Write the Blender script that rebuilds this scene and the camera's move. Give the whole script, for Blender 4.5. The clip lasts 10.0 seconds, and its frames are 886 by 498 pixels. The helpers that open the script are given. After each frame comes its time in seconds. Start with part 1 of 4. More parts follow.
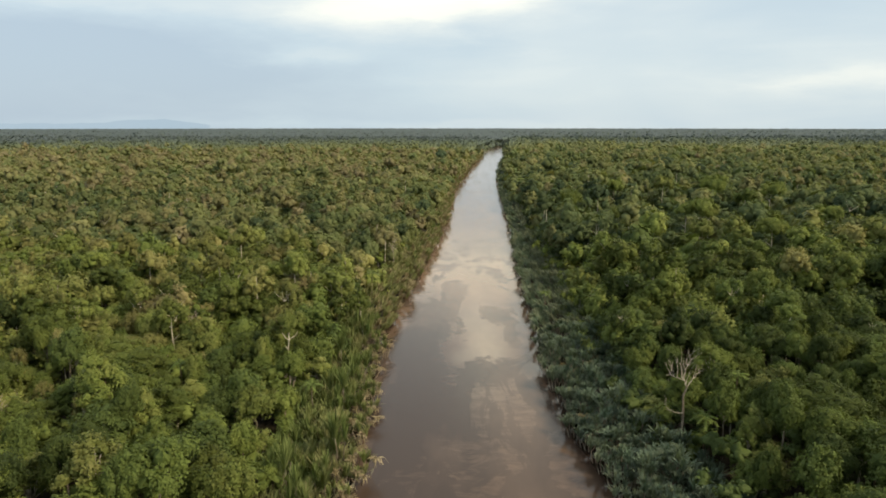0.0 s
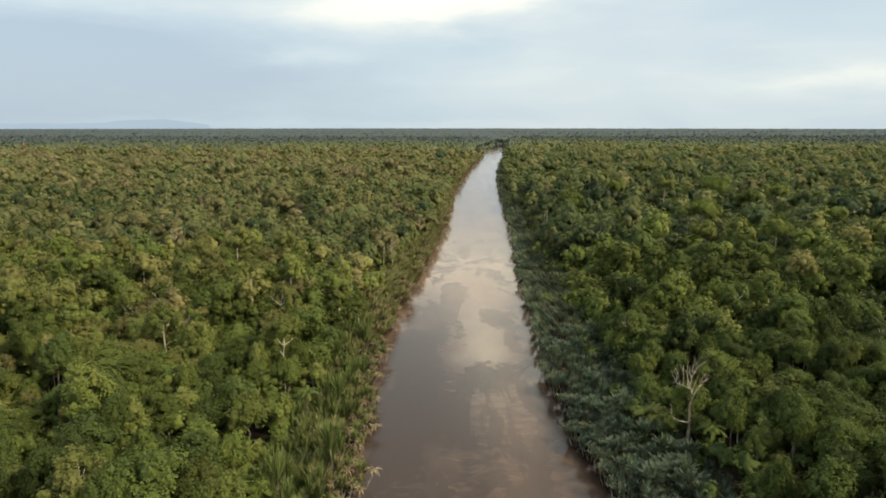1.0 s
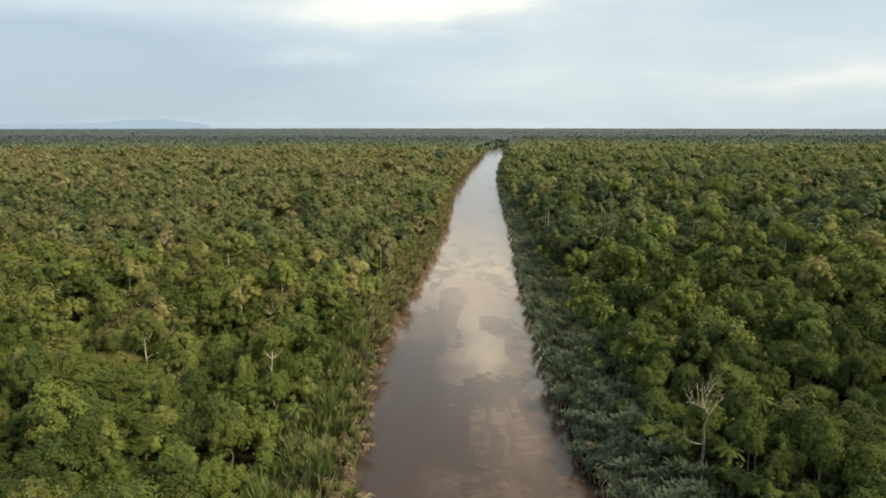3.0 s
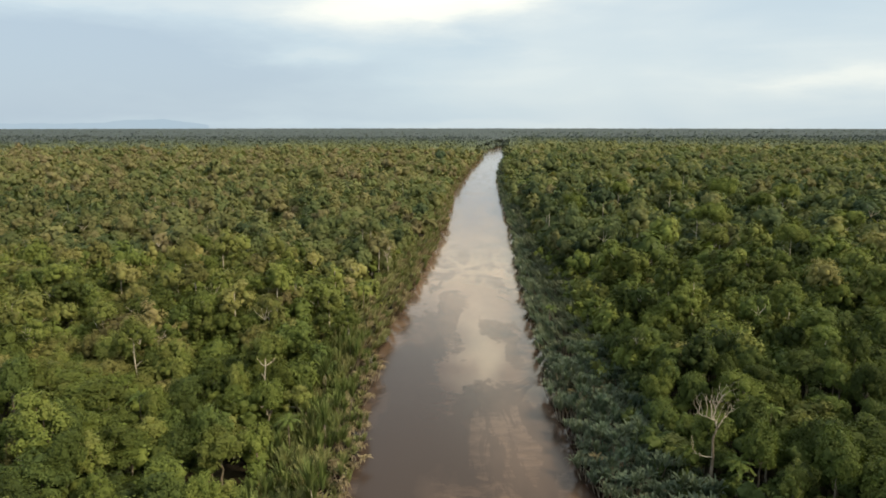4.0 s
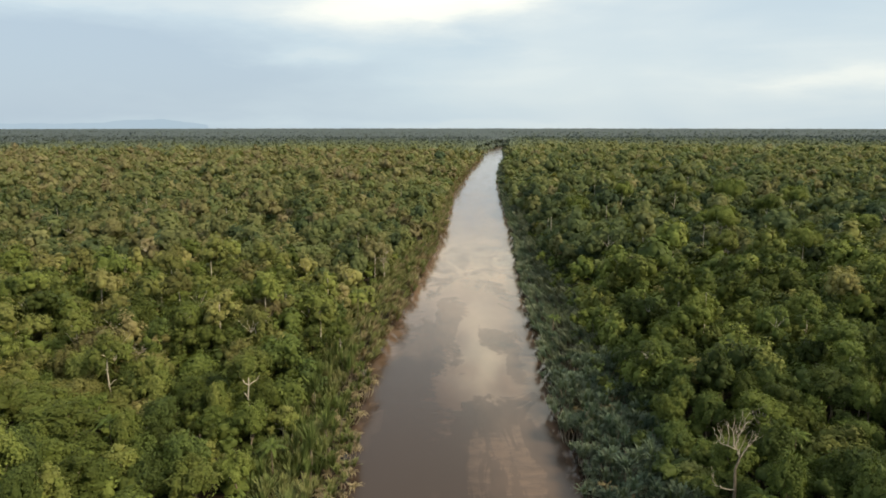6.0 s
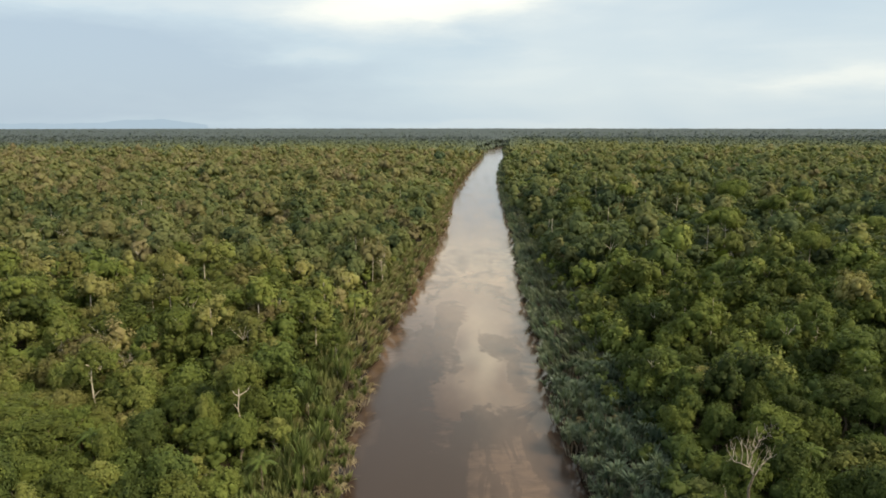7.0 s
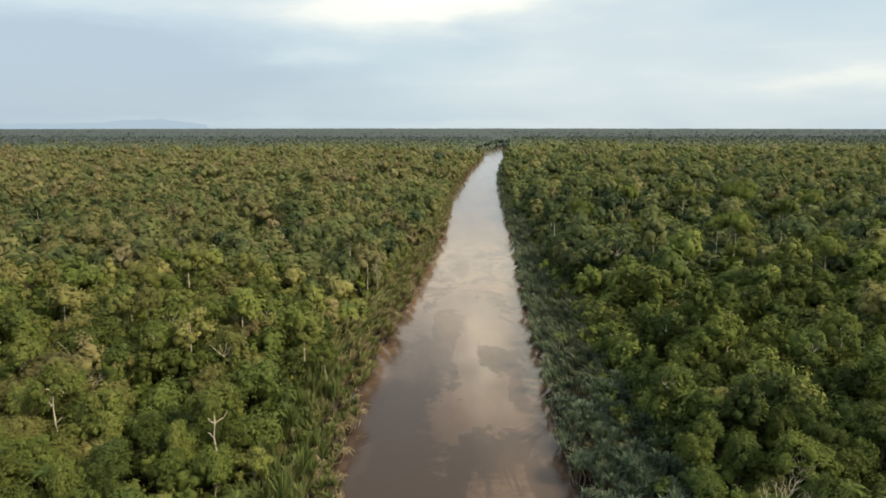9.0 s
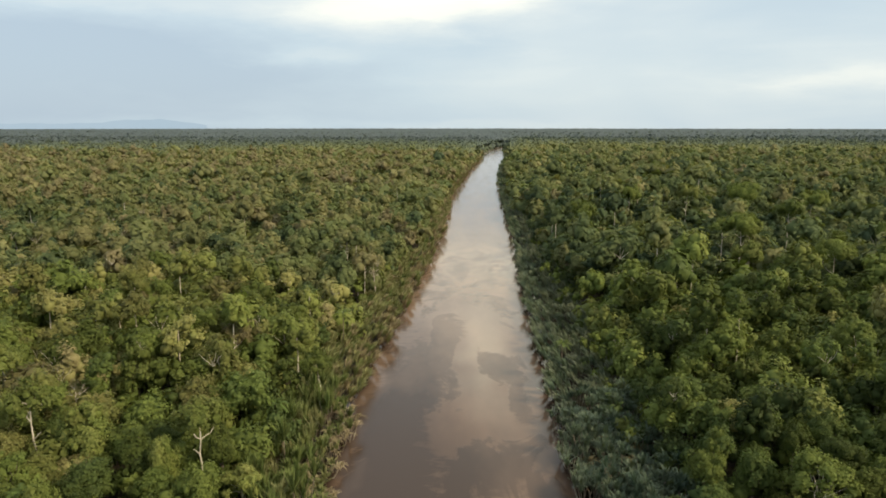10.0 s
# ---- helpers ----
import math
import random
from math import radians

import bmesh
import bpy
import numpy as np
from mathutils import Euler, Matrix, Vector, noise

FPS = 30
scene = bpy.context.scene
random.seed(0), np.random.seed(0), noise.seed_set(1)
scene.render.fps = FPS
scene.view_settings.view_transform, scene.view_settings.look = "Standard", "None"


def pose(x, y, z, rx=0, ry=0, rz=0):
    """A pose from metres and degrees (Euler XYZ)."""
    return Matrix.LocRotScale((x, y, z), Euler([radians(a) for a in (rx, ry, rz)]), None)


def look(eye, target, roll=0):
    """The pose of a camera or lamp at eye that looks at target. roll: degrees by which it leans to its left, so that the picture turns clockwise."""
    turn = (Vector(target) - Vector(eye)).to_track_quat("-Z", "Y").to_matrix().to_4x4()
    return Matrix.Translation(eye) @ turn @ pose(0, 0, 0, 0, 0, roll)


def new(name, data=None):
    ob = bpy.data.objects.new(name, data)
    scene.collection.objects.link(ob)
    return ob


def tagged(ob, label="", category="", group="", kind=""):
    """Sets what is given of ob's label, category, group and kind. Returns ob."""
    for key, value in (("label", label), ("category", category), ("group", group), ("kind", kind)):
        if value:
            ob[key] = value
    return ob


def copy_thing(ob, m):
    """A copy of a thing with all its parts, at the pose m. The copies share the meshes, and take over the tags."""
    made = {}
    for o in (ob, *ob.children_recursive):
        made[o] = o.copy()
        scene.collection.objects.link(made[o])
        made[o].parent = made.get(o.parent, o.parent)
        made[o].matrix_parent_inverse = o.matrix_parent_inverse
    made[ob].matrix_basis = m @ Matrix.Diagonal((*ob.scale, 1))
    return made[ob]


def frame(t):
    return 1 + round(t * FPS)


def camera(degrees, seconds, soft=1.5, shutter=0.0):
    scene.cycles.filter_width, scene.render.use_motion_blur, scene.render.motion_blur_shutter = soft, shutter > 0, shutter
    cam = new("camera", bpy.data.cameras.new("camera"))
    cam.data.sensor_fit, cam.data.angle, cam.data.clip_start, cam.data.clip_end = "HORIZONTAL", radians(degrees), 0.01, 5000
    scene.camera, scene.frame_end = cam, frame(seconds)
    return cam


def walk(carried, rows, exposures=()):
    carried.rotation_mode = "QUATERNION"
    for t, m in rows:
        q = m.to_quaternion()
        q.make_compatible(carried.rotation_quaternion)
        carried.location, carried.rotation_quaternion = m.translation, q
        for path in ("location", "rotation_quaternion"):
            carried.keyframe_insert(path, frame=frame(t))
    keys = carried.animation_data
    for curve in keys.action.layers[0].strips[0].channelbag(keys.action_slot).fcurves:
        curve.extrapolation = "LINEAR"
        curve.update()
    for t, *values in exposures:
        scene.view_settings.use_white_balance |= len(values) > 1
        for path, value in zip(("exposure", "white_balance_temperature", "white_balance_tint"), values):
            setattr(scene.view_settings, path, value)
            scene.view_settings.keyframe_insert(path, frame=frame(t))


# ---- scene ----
# camera: a drone that flies level up the river, gathering speed
EYE, PITCH, HEADING, CLIMB = 60.0, -11.0, 3.734, 0.0108
ROWS = [
    (0.0, 0.0), (0.5, 1.72), (1.0, 3.46), (1.5, 5.26), (2.0, 7.13), (2.5, 9.09),
    (4.0, 15.18), (4.5, 17.31), (5.0, 19.52), (5.5, 21.81), (7.0, 28.84), (7.5, 31.32),
    (8.0, 33.84), (8.5, 36.40), (9.0, 38.93), (9.5, 41.48), (10.0, 44.0),
]
cam = camera(70.0, 10.0, soft=1.75)
walk(cam, [(t, pose(s * math.sin(radians(HEADING)), s * math.cos(radians(HEADING)), EYE + s * CLIMB, 90 + PITCH, 0, 0))
           for t, s in ROWS])

# ---------------------------------------------------------------- light
SUN_ELEVATION, SUN_AZIMUTH = 38.0, 117.0      # azimuth clockwise from +y
SKY_STRENGTH, CLOUD_STRENGTH, SUN_STRENGTH = 0.10, 1.12, 4.9


class Nodes:
    """A little helper that wires shader nodes."""

    def __init__(self, tree):
        self.tree = tree
        tree.nodes.clear()

    def add(self, kind, ins=None, **attrs):
        n = self.tree.nodes.new(kind)
        for k, v in attrs.items():
            setattr(n, k, v)
        for k, v in (ins or {}).items():
            if isinstance(v, bpy.types.NodeSocket):
                self.tree.links.new(v, n.inputs[k])
            else:
                n.inputs[k].default_value = v
        return n

    def math(self, op, a, b=0.0, c=0.0, clamp=False):
        return self.add("ShaderNodeMath", {0: a, 1: b, 2: c}, operation=op, use_clamp=clamp).outputs[0]

    def mix(self, fac, a, b, blend="MIX"):
        return self.add("ShaderNodeMix", {0: fac, 6: a, 7: b}, data_type="RGBA", blend_type=blend).outputs[2]

    def noise(self, vec, scale, detail=3.0, rough=0.55, distort=0.0):
        return self.add("ShaderNodeTexNoise", {"Vector": vec, "Scale": scale, "Detail": detail, "Roughness": rough,
                                               "Distortion": distort}).outputs[0]

    def span(self, v, a, b, lo=0.0, hi=1.0):
        return self.add("ShaderNodeMapRange", {0: v, 1: a, 2: b, 3: lo, 4: hi}, interpolation_type="SMOOTHSTEP").outputs[0]

    def scaled(self, vec, sx, sy, sz, loc=(0, 0, 0)):
        return self.add("ShaderNodeMapping", {"Vector": vec, "Location": loc, "Scale": (sx, sy, sz)}).outputs[0]

    def blob(self, a, b, a0, b0, ra, rb, tilt=0.0):
        """A soft patch, 1 in the middle and 0 outside, in the plane of the two values a and b."""
        da, db = self.math("SUBTRACT", a, a0), self.math("SUBTRACT", b, b0)
        c, s = math.cos(tilt), math.sin(tilt)
        u = self.math("ADD", self.math("MULTIPLY", da, c / ra), self.math("MULTIPLY", db, s / ra))
        v = self.math("ADD", self.math("MULTIPLY", da, -s / rb), self.math("MULTIPLY", db, c / rb))
        r2 = self.math("ADD", self.math("MULTIPLY", u, u), self.math("MULTIPLY", v, v))
        return self.math("POWER", 2.718, self.math("MULTIPLY", r2, -1.0))


def build_world():
    world = bpy.data.worlds.new("hazy_evening_sky")
    world.use_nodes = True
    scene.world = world
    n = Nodes(world.node_tree)
    sky = n.add("ShaderNodeTexSky", sky_type="NISHITA", sun_disc=False, sun_elevation=radians(SUN_ELEVATION),
                sun_rotation=radians(SUN_AZIMUTH), dust_density=2.0)
    clear = n.mix(1.0, sky.outputs[0], (SKY_STRENGTH,) * 3 + (1,), "MULTIPLY")
    way = n.add("ShaderNodeTexCoord").outputs["Generated"]
    axes = n.add("ShaderNodeSeparateXYZ", {0: way})
    puff = n.add("ShaderNodeTexNoise", {"Vector": n.scaled(way, 7.0, 7.0, 26.0), "Scale": 1.0, "Detail": 6.0, "Roughness": 0.6}).outputs[1]
    shift = n.add("ShaderNodeSeparateXYZ", {0: puff})
    ax = n.math("ADD", axes.outputs[0], n.math("MULTIPLY", n.math("SUBTRACT", shift.outputs[0], 0.5), 0.22))
    az = n.math("ADD", axes.outputs[2], n.math("MULTIPLY", n.math("SUBTRACT", shift.outputs[1], 0.5), 0.050))
    # streaks that lie flat over the horizon, brighter towards the right-hand sky
    streak = n.noise(n.scaled(way, 3.0, 3.0, 16.0), 1.0, 5.0, 0.55, 0.6)
    soft = n.noise(n.scaled(way, 1.6, 1.6, 6.0, (3.1, 0.4, 1.7)), 1.0, 3.0, 0.5, 0.3)
    bright = n.math("ADD", n.span(streak, 0.42, 0.75, 0.0, 0.09), n.span(soft, 0.38, 0.68, 0.0, 0.14))
    bright = n.math("ADD", bright, n.span(ax, -0.50, 0.15, 0.0, 0.26))
    for x0, z0, rx, rz, gain, tilt in ((-0.13, 0.164, 0.18, 0.040, 0.50, 0.12), (0.04, 0.180, 0.17, 0.034, 0.42, 0.12), (-0.46, 0.168, 0.22, 0.026, 0.44, 0.02),
                                       (-0.21, 0.098, 0.08, 0.012, 0.24, 0.03), (0.54, 0.060, 0.11, 0.015, 0.22, 0.04), (0.58, 0.070, 0.22, 0.050, 0.24, 0.05),
                                       (0.04, 0.052, 0.17, 0.026, 0.12, 0.05), (-0.20, 0.0, 0.45, 0.010, 0.14, 0.0),
                                       (0.10, 0.235, 0.55, 0.034, 0.36, 0.0)):
        bright = n.math("ADD", bright, n.math("MULTIPLY", n.blob(ax, az, x0, z0, rx, rz, tilt), gain))
    for x0, z0, rx, rz, less in ((-0.40, 0.095, 0.24, 0.05, 0.14), (0.06, 0.120, 0.05, 0.030, 0.10), (-0.05, 0.31, 0.06, 0.05, 0.12)):
        bright = n.math("SUBTRACT", bright, n.math("MULTIPLY", n.blob(ax, az, x0, z0, rx, rz), less))
    # brighter, creamier cloud overhead
    bright = n.math("ADD", bright, n.span(az, 0.40, 0.62, 0.0, 0.40), clamp=True)
    ramp = n.add("ShaderNodeValToRGB", {0: bright})
    r = ramp.color_ramp
    r.elements[0].position, r.elements[0].color = 0.0, (0.475, 0.58, 0.672, 1)
    r.elements[1].position, r.elements[1].color = 1.0, (1.11, 1.09, 0.95, 1)
    for p, c in ((0.30, (0.588, 0.70, 0.762, 1)), (0.60, (0.775, 0.84, 0.83, 1))):
        e = r.elements.new(p)
        e.color = c
    # sunlit heads of the cloud high over the river, which the water mirrors
    glow = n.math("ADD", n.math("MULTIPLY", n.span(az, 0.172, 0.225, 0.0, 1.0), n.span(az, 0.24, 0.50, 0.75, 0.10)), 1.0)
    for x0, z0, rx, rz, gain, tilt in ((0.055, 0.355, 0.045, 0.038, 3.0, 0.6), (0.085, 0.300, 0.030, 0.030, 1.0, -0.4), (0.155, 0.370, 0.024, 0.10, 1.3, 0.2),
                                       (0.080, 0.425, 0.028, 0.040, 1.2, -0.5)):
        glow = n.math("ADD", glow, n.math("MULTIPLY", n.blob(ax, az, x0, z0, rx, rz, tilt), gain))
    cloud = n.mix(1.0, ramp.outputs[0], (CLOUD_STRENGTH,) * 3 + (1,), "MULTIPLY")
    cloud = n.mix(1.0, cloud, n.add("ShaderNodeCombineColor", {0: glow, 1: n.math("POWER", glow, 0.87), 2: n.math("POWER", glow, 0.66)}).outputs[0], "MULTIPLY")
    both = n.mix(0.86, clear, cloud)
    back = n.add("ShaderNodeBackground", {0: both, 1: 1.0})
    n.add("ShaderNodeOutputWorld", {0: back.outputs[0]})


build_world()
sun = new("sun", bpy.data.lights.new("sun", "SUN"))
sun.data.energy, sun.data.angle, sun.data.color = SUN_STRENGTH, radians(8.0), (1.0, 0.84, 0.56)
a_sun, e_sun = radians(SUN_AZIMUTH), radians(SUN_ELEVATION)
sun.matrix_basis = look((0, 0, 0), (-math.sin(a_sun) * math.cos(e_sun), -math.cos(a_sun) * math.cos(e_sun), -math.sin(e_sun)))
scene.view_settings.exposure = 0.0


# ---------------------------------------------------------------- materials
def material(name):
    m = bpy.data.materials.new(name)
    m.use_nodes = True
    return m, Nodes(m.node_tree)


def finish(n, bsdf, disp=None):
    n.add("ShaderNodeOutputMaterial", {0: bsdf})


def leaf_material(name, stops, through_light=0.22, rough=0.55, spread=0.55):
    """Foliage: the plant's own tint picks its colour, every leaf differs a little, patches turn yellow or grey."""
    m, n = material(name)
    tint = n.add("ShaderNodeAttribute", attribute_name="tint").outputs["Fac"]
    own = n.add("ShaderNodeObjectInfo").outputs["Random"]
    geo = n.add("ShaderNodeNewGeometry")
    island, place = geo.outputs["Random Per Island"], geo.outputs["Position"]
    patch = n.noise(place, 0.018, 2.0)
    clump = n.noise(place, 0.55, 3.0)
    pick = n.math("ADD", tint, n.math("MULTIPLY", n.math("SUBTRACT", own, 0.5), 0.16))
    pick = n.math("ADD", pick, n.math("MULTIPLY", n.math("SUBTRACT", patch, 0.5), 0.42))
    pick = n.math("ADD", pick, n.math("MULTIPLY", n.math("SUBTRACT", clump, 0.5), 0.16), clamp=True)
    ramp = n.add("ShaderNodeValToRGB", {0: pick})
    el = ramp.color_ramp.elements
    el[0].position, el[0].color = stops[0][0], (*stops[0][1], 1)
    el[1].position, el[1].color = stops[-1][0], (*stops[-1][1], 1)
    for p, c in stops[1:-1]:
        el.new(p).color = (*c, 1)
    fine = n.math("MULTIPLY", n.noise(place, 2.6, 3.0, 0.65), 0.60)
    whole = n.math("MULTIPLY", n.math("FRACT", n.math("MULTIPLY", n.math("ADD", n.add("ShaderNodeAttribute", attribute_name="crown").outputs["Fac"], own), 37.3)), spread)
    vary = n.math("ADD", n.math("ADD", fine, n.math("MULTIPLY", island, 0.20)), n.math("ADD", whole, 0.52 - spread * 0.5))
    colour = n.mix(1.0, ramp.outputs[0], n.add("ShaderNodeCombineColor", {0: vary, 1: vary, 2: vary}).outputs[0], "MULTIPLY")
    skin = n.add("ShaderNodeBsdfPrincipled", {"Base Color": colour, "Roughness": rough, "Specular IOR Level": 0.07})
    glow = n.add("ShaderNodeBsdfTranslucent", {0: n.mix(1.0, colour, (1.1, 1.15, 0.5, 1), "MULTIPLY")})
    finish(n, n.add("ShaderNodeMixShader", {0: through_light, 1: skin.outputs[0], 2: glow.outputs[0]}).outputs[0])
    return m


FOLIAGE = [(0.0, (0.056, 0.078, 0.026)), (0.22, (0.088, 0.114, 0.029)), (0.42, (0.124, 0.150, 0.038)),
           (0.60, (0.158, 0.170, 0.052)), (0.78, (0.200, 0.190, 0.070)), (0.95, (0.188, 0.172, 0.074)), (1.0, (0.178, 0.152, 0.076))]
M_LEAF = leaf_material("rainforest_leaves", FOLIAGE, 0.22, 0.55, 0.68)
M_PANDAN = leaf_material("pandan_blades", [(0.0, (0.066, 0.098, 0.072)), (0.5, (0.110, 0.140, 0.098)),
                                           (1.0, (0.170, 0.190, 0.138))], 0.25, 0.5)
# Warmer, lighter copy of the pandan blades, with sunlight painted into its colour.
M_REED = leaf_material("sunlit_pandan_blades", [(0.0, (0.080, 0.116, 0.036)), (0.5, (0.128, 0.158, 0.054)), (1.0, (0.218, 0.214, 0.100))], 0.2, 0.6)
# Leaf colours for the distance, with aerial haze mixed into them.
HAZY_LEAVES = [(0.0, (0.060, 0.088, 0.050)), (0.25, (0.096, 0.124, 0.056)), (0.45, (0.134, 0.158, 0.066)),
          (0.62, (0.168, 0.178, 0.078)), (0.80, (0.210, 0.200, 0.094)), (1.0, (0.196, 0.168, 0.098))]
M_LEAF_HAZE = leaf_material("haze_tinted_distant_leaves", HAZY_LEAVES, 0.34, 0.7, 0.38)
M_DRY = leaf_material("dry_blades", [(0.0, (0.15, 0.122, 0.066)), (0.5, (0.22, 0.178, 0.105)), (1.0, (0.30, 0.245, 0.155))], 0.15, 0.7)
M_PALM = leaf_material("palm_fronds", [(0.0, (0.070, 0.102, 0.028)), (1.0, (0.120, 0.152, 0.040))], 0.2, 0.4)
# Aerial haze painted as a ramp from olive leaves to blue-grey.
M_FAR = leaf_material("haze_tinted_distant_woods", [(0.0, (0.150, 0.160, 0.068)), (0.2, (0.134, 0.149, 0.074)), (0.45, (0.099, 0.121, 0.082)), (0.8, (0.081, 0.102, 0.092)), (1.0, (0.077, 0.096, 0.103))], 0.1, 0.9, 0.16)


def bark_material(name, dark, light):
    m, n = material(name)
    place = n.add("ShaderNodeTexCoord").outputs["Object"]
    grain = n.noise(n.scaled(place, 5, 5, 0.9), 1.0, 5.0)
    lichen = n.noise(place, 0.7, 3.0)
    colour = n.mix(n.span(grain, 0.35, 0.7), (*dark, 1), (*light, 1))
    colour = n.mix(n.span(lichen, 0.55, 0.7, 0.0, 0.6), colour, (0.34, 0.33, 0.27, 1))
    bump = n.add("ShaderNodeBump", {"Height": grain, "Strength": 0.6, "Distance": 0.05}).outputs[0]
    finish(n, n.add("ShaderNodeBsdfPrincipled", {"Base Color": colour, "Roughness": 0.85, "Normal": bump}).outputs[0])
    return m


M_BARK = bark_material("brown_bark", (0.10, 0.075, 0.05), (0.24, 0.20, 0.15))
M_PALE = bark_material("pale_bark", (0.30, 0.26, 0.20), (0.58, 0.53, 0.44))
M_DEAD = bark_material("weathered_dead_wood", (0.20, 0.16, 0.12), (0.50, 0.44, 0.36))


def peat_material():
    m, n = material("wet_peat")
    place = n.add("ShaderNodeNewGeometry").outputs["Position"]
    big, small = n.noise(place, 0.15, 4.0), n.noise(place, 2.5, 4.0)
    colour = n.mix(n.span(big, 0.35, 0.65), (0.018, 0.014, 0.010, 1), (0.045, 0.036, 0.020, 1))
    colour = n.mix(n.span(small, 0.5, 0.8, 0.0, 0.6), colour, (0.07, 0.05, 0.03, 1))
    bump = n.add("ShaderNodeBump", {"Height": small, "Strength": 0.8, "Distance": 0.2}).outputs[0]
    finish(n, n.add("ShaderNodeBsdfPrincipled", {"Base Color": colour, "Roughness": 0.95, "Specular IOR Level": 0.15, "Normal": bump}).outputs[0])
    return m


def water_material():
    """Brown peat water: calm slicks mirror the low sky, wind-ruffled stretches mirror it less; sediment drifts in
    plumes, with sky sheen and bank shade painted into the colour.
    """
    m, n = material("brown_river_water")
    place = n.add("ShaderNodeNewGeometry").outputs["Position"]
    warp = n.add("ShaderNodeTexNoise", {"Vector": n.scaled(place, 1, 0.45, 1), "Scale": 0.16, "Detail": 6.0, "Roughness": 0.62}).outputs[1]
    bent = n.add("ShaderNodeVectorMath", {0: place, 1: n.scaled(warp, 6.0, 18.0, 0.0, (-3.0, -9.0, 0.0))}, operation="ADD").outputs[0]
    axes = n.add("ShaderNodeSeparateXYZ", {0: bent})
    x, y = axes.outputs[0], axes.outputs[1]
    # cat's-paws: gusts that ruffle the surface in ragged patches
    gust = n.noise(n.scaled(place, 1, 0.42, 1), 0.085, 6.0, 0.64, 0.9)
    ruffle = n.span(gust, 0.44, 0.58, 0.12, 0.62)
    for x0, y0, rx, ry, gain in ((5, 216, 2.4, 8, 1.2), (16, 199, 4.0, 7, 1.2), (20, 180, 2.8, 14, 0.8), (11, 149, 6.0, 7, 0.9), (-6, 170, 8, 50, 0.5),
                                 (12, 178, 4.6, 17, -1.1), (9, 203, 2.6, 13, -1.1), (15, 235, 6, 20, -0.7), (5, 163, 4, 8, -0.8), (26, 165, 2.2, 60, -0.9)):
        ruffle = n.math("ADD", ruffle, n.math("MULTIPLY", n.blob(x, y, x0, y0, rx, ry), gain))
    ruffle = n.math("ADD", n.math("MULTIPLY", n.math("SUBTRACT", ruffle, 0.36), n.span(y, 225, 305, 1.0, 0.16)), n.span(y, 120, 160, 0.62, 0.36))
    wisp = n.noise(n.scaled(place, 0.4, 0.9, 1), 0.55, 5.0, 0.65, 0.6)
    ruffle = n.math("ADD", ruffle, n.math("MULTIPLY", n.math("SUBTRACT", wisp, 0.5), 0.8))
    ruffle = n.span(ruffle, 0.21, 0.54)
    stream = n.add("ShaderNodeAttribute", attribute_name="tint").outputs["Fac"]
    ruffle = n.math("MULTIPLY", ruffle, stream)
    calm = n.math("SUBTRACT", 1.0, ruffle)
    silt_sheen = n.noise(n.scaled(place, 1, 0.4, 1, (7, 3, 0)), 0.06, 4.0)
    # paler where calm and upstream: sky reflection painted into the water colour
    silt_sheen = n.math("ADD", n.span(silt_sheen, 0.35, 0.7, 0.0, 0.20), n.math("MULTIPLY", calm, 0.20))
    silt_sheen = n.math("ADD", silt_sheen, n.span(y, 135, 240, 0.0, 0.22))
    for x0, y0, rx, ry, less in ((-6, 150, 9, 60, 0.20), (31, 120, 6, 50, 0.40)):
        silt_sheen = n.math("SUBTRACT", silt_sheen, n.math("MULTIPLY", n.blob(x, y, x0, y0, rx, ry), less), clamp=True)
    # fades to near black by the banks: their shade and mirror image painted in
    silt_sheen = n.math("MULTIPLY", n.math("ADD", silt_sheen, 0.115), stream)
    colour = n.mix(silt_sheen, (0.018, 0.011, 0.009, 1), (0.245, 0.166, 0.119, 1))
    ripple = n.noise(n.scaled(place, 1.0, 2.2, 1), 1.3, 4.0, 0.6)
    height = n.math("MULTIPLY", ripple, n.span(calm, 0.0, 1.0, 1.6, 0.10))
    bump = n.add("ShaderNodeBump", {"Height": height, "Strength": 0.13, "Distance": 0.10}).outputs[0]
    rough = n.span(calm, 0.0, 1.0, 0.20, 0.05)
    finish(n, n.add("ShaderNodeBsdfPrincipled", {"Base Color": colour, "Roughness": rough, "IOR": 1.333,
                                                 "Normal": bump}).outputs[0])
    return m


M_PEAT, M_WATER = peat_material(), water_material()


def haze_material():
    m, n = material("glowing_haze_hill")
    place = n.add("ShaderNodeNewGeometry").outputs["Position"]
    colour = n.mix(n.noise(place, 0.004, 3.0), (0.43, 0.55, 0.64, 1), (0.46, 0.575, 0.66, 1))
    # the hill glows evenly in its haze colour instead of being lit
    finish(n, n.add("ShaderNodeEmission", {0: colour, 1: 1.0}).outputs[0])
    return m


M_HILL = haze_material()


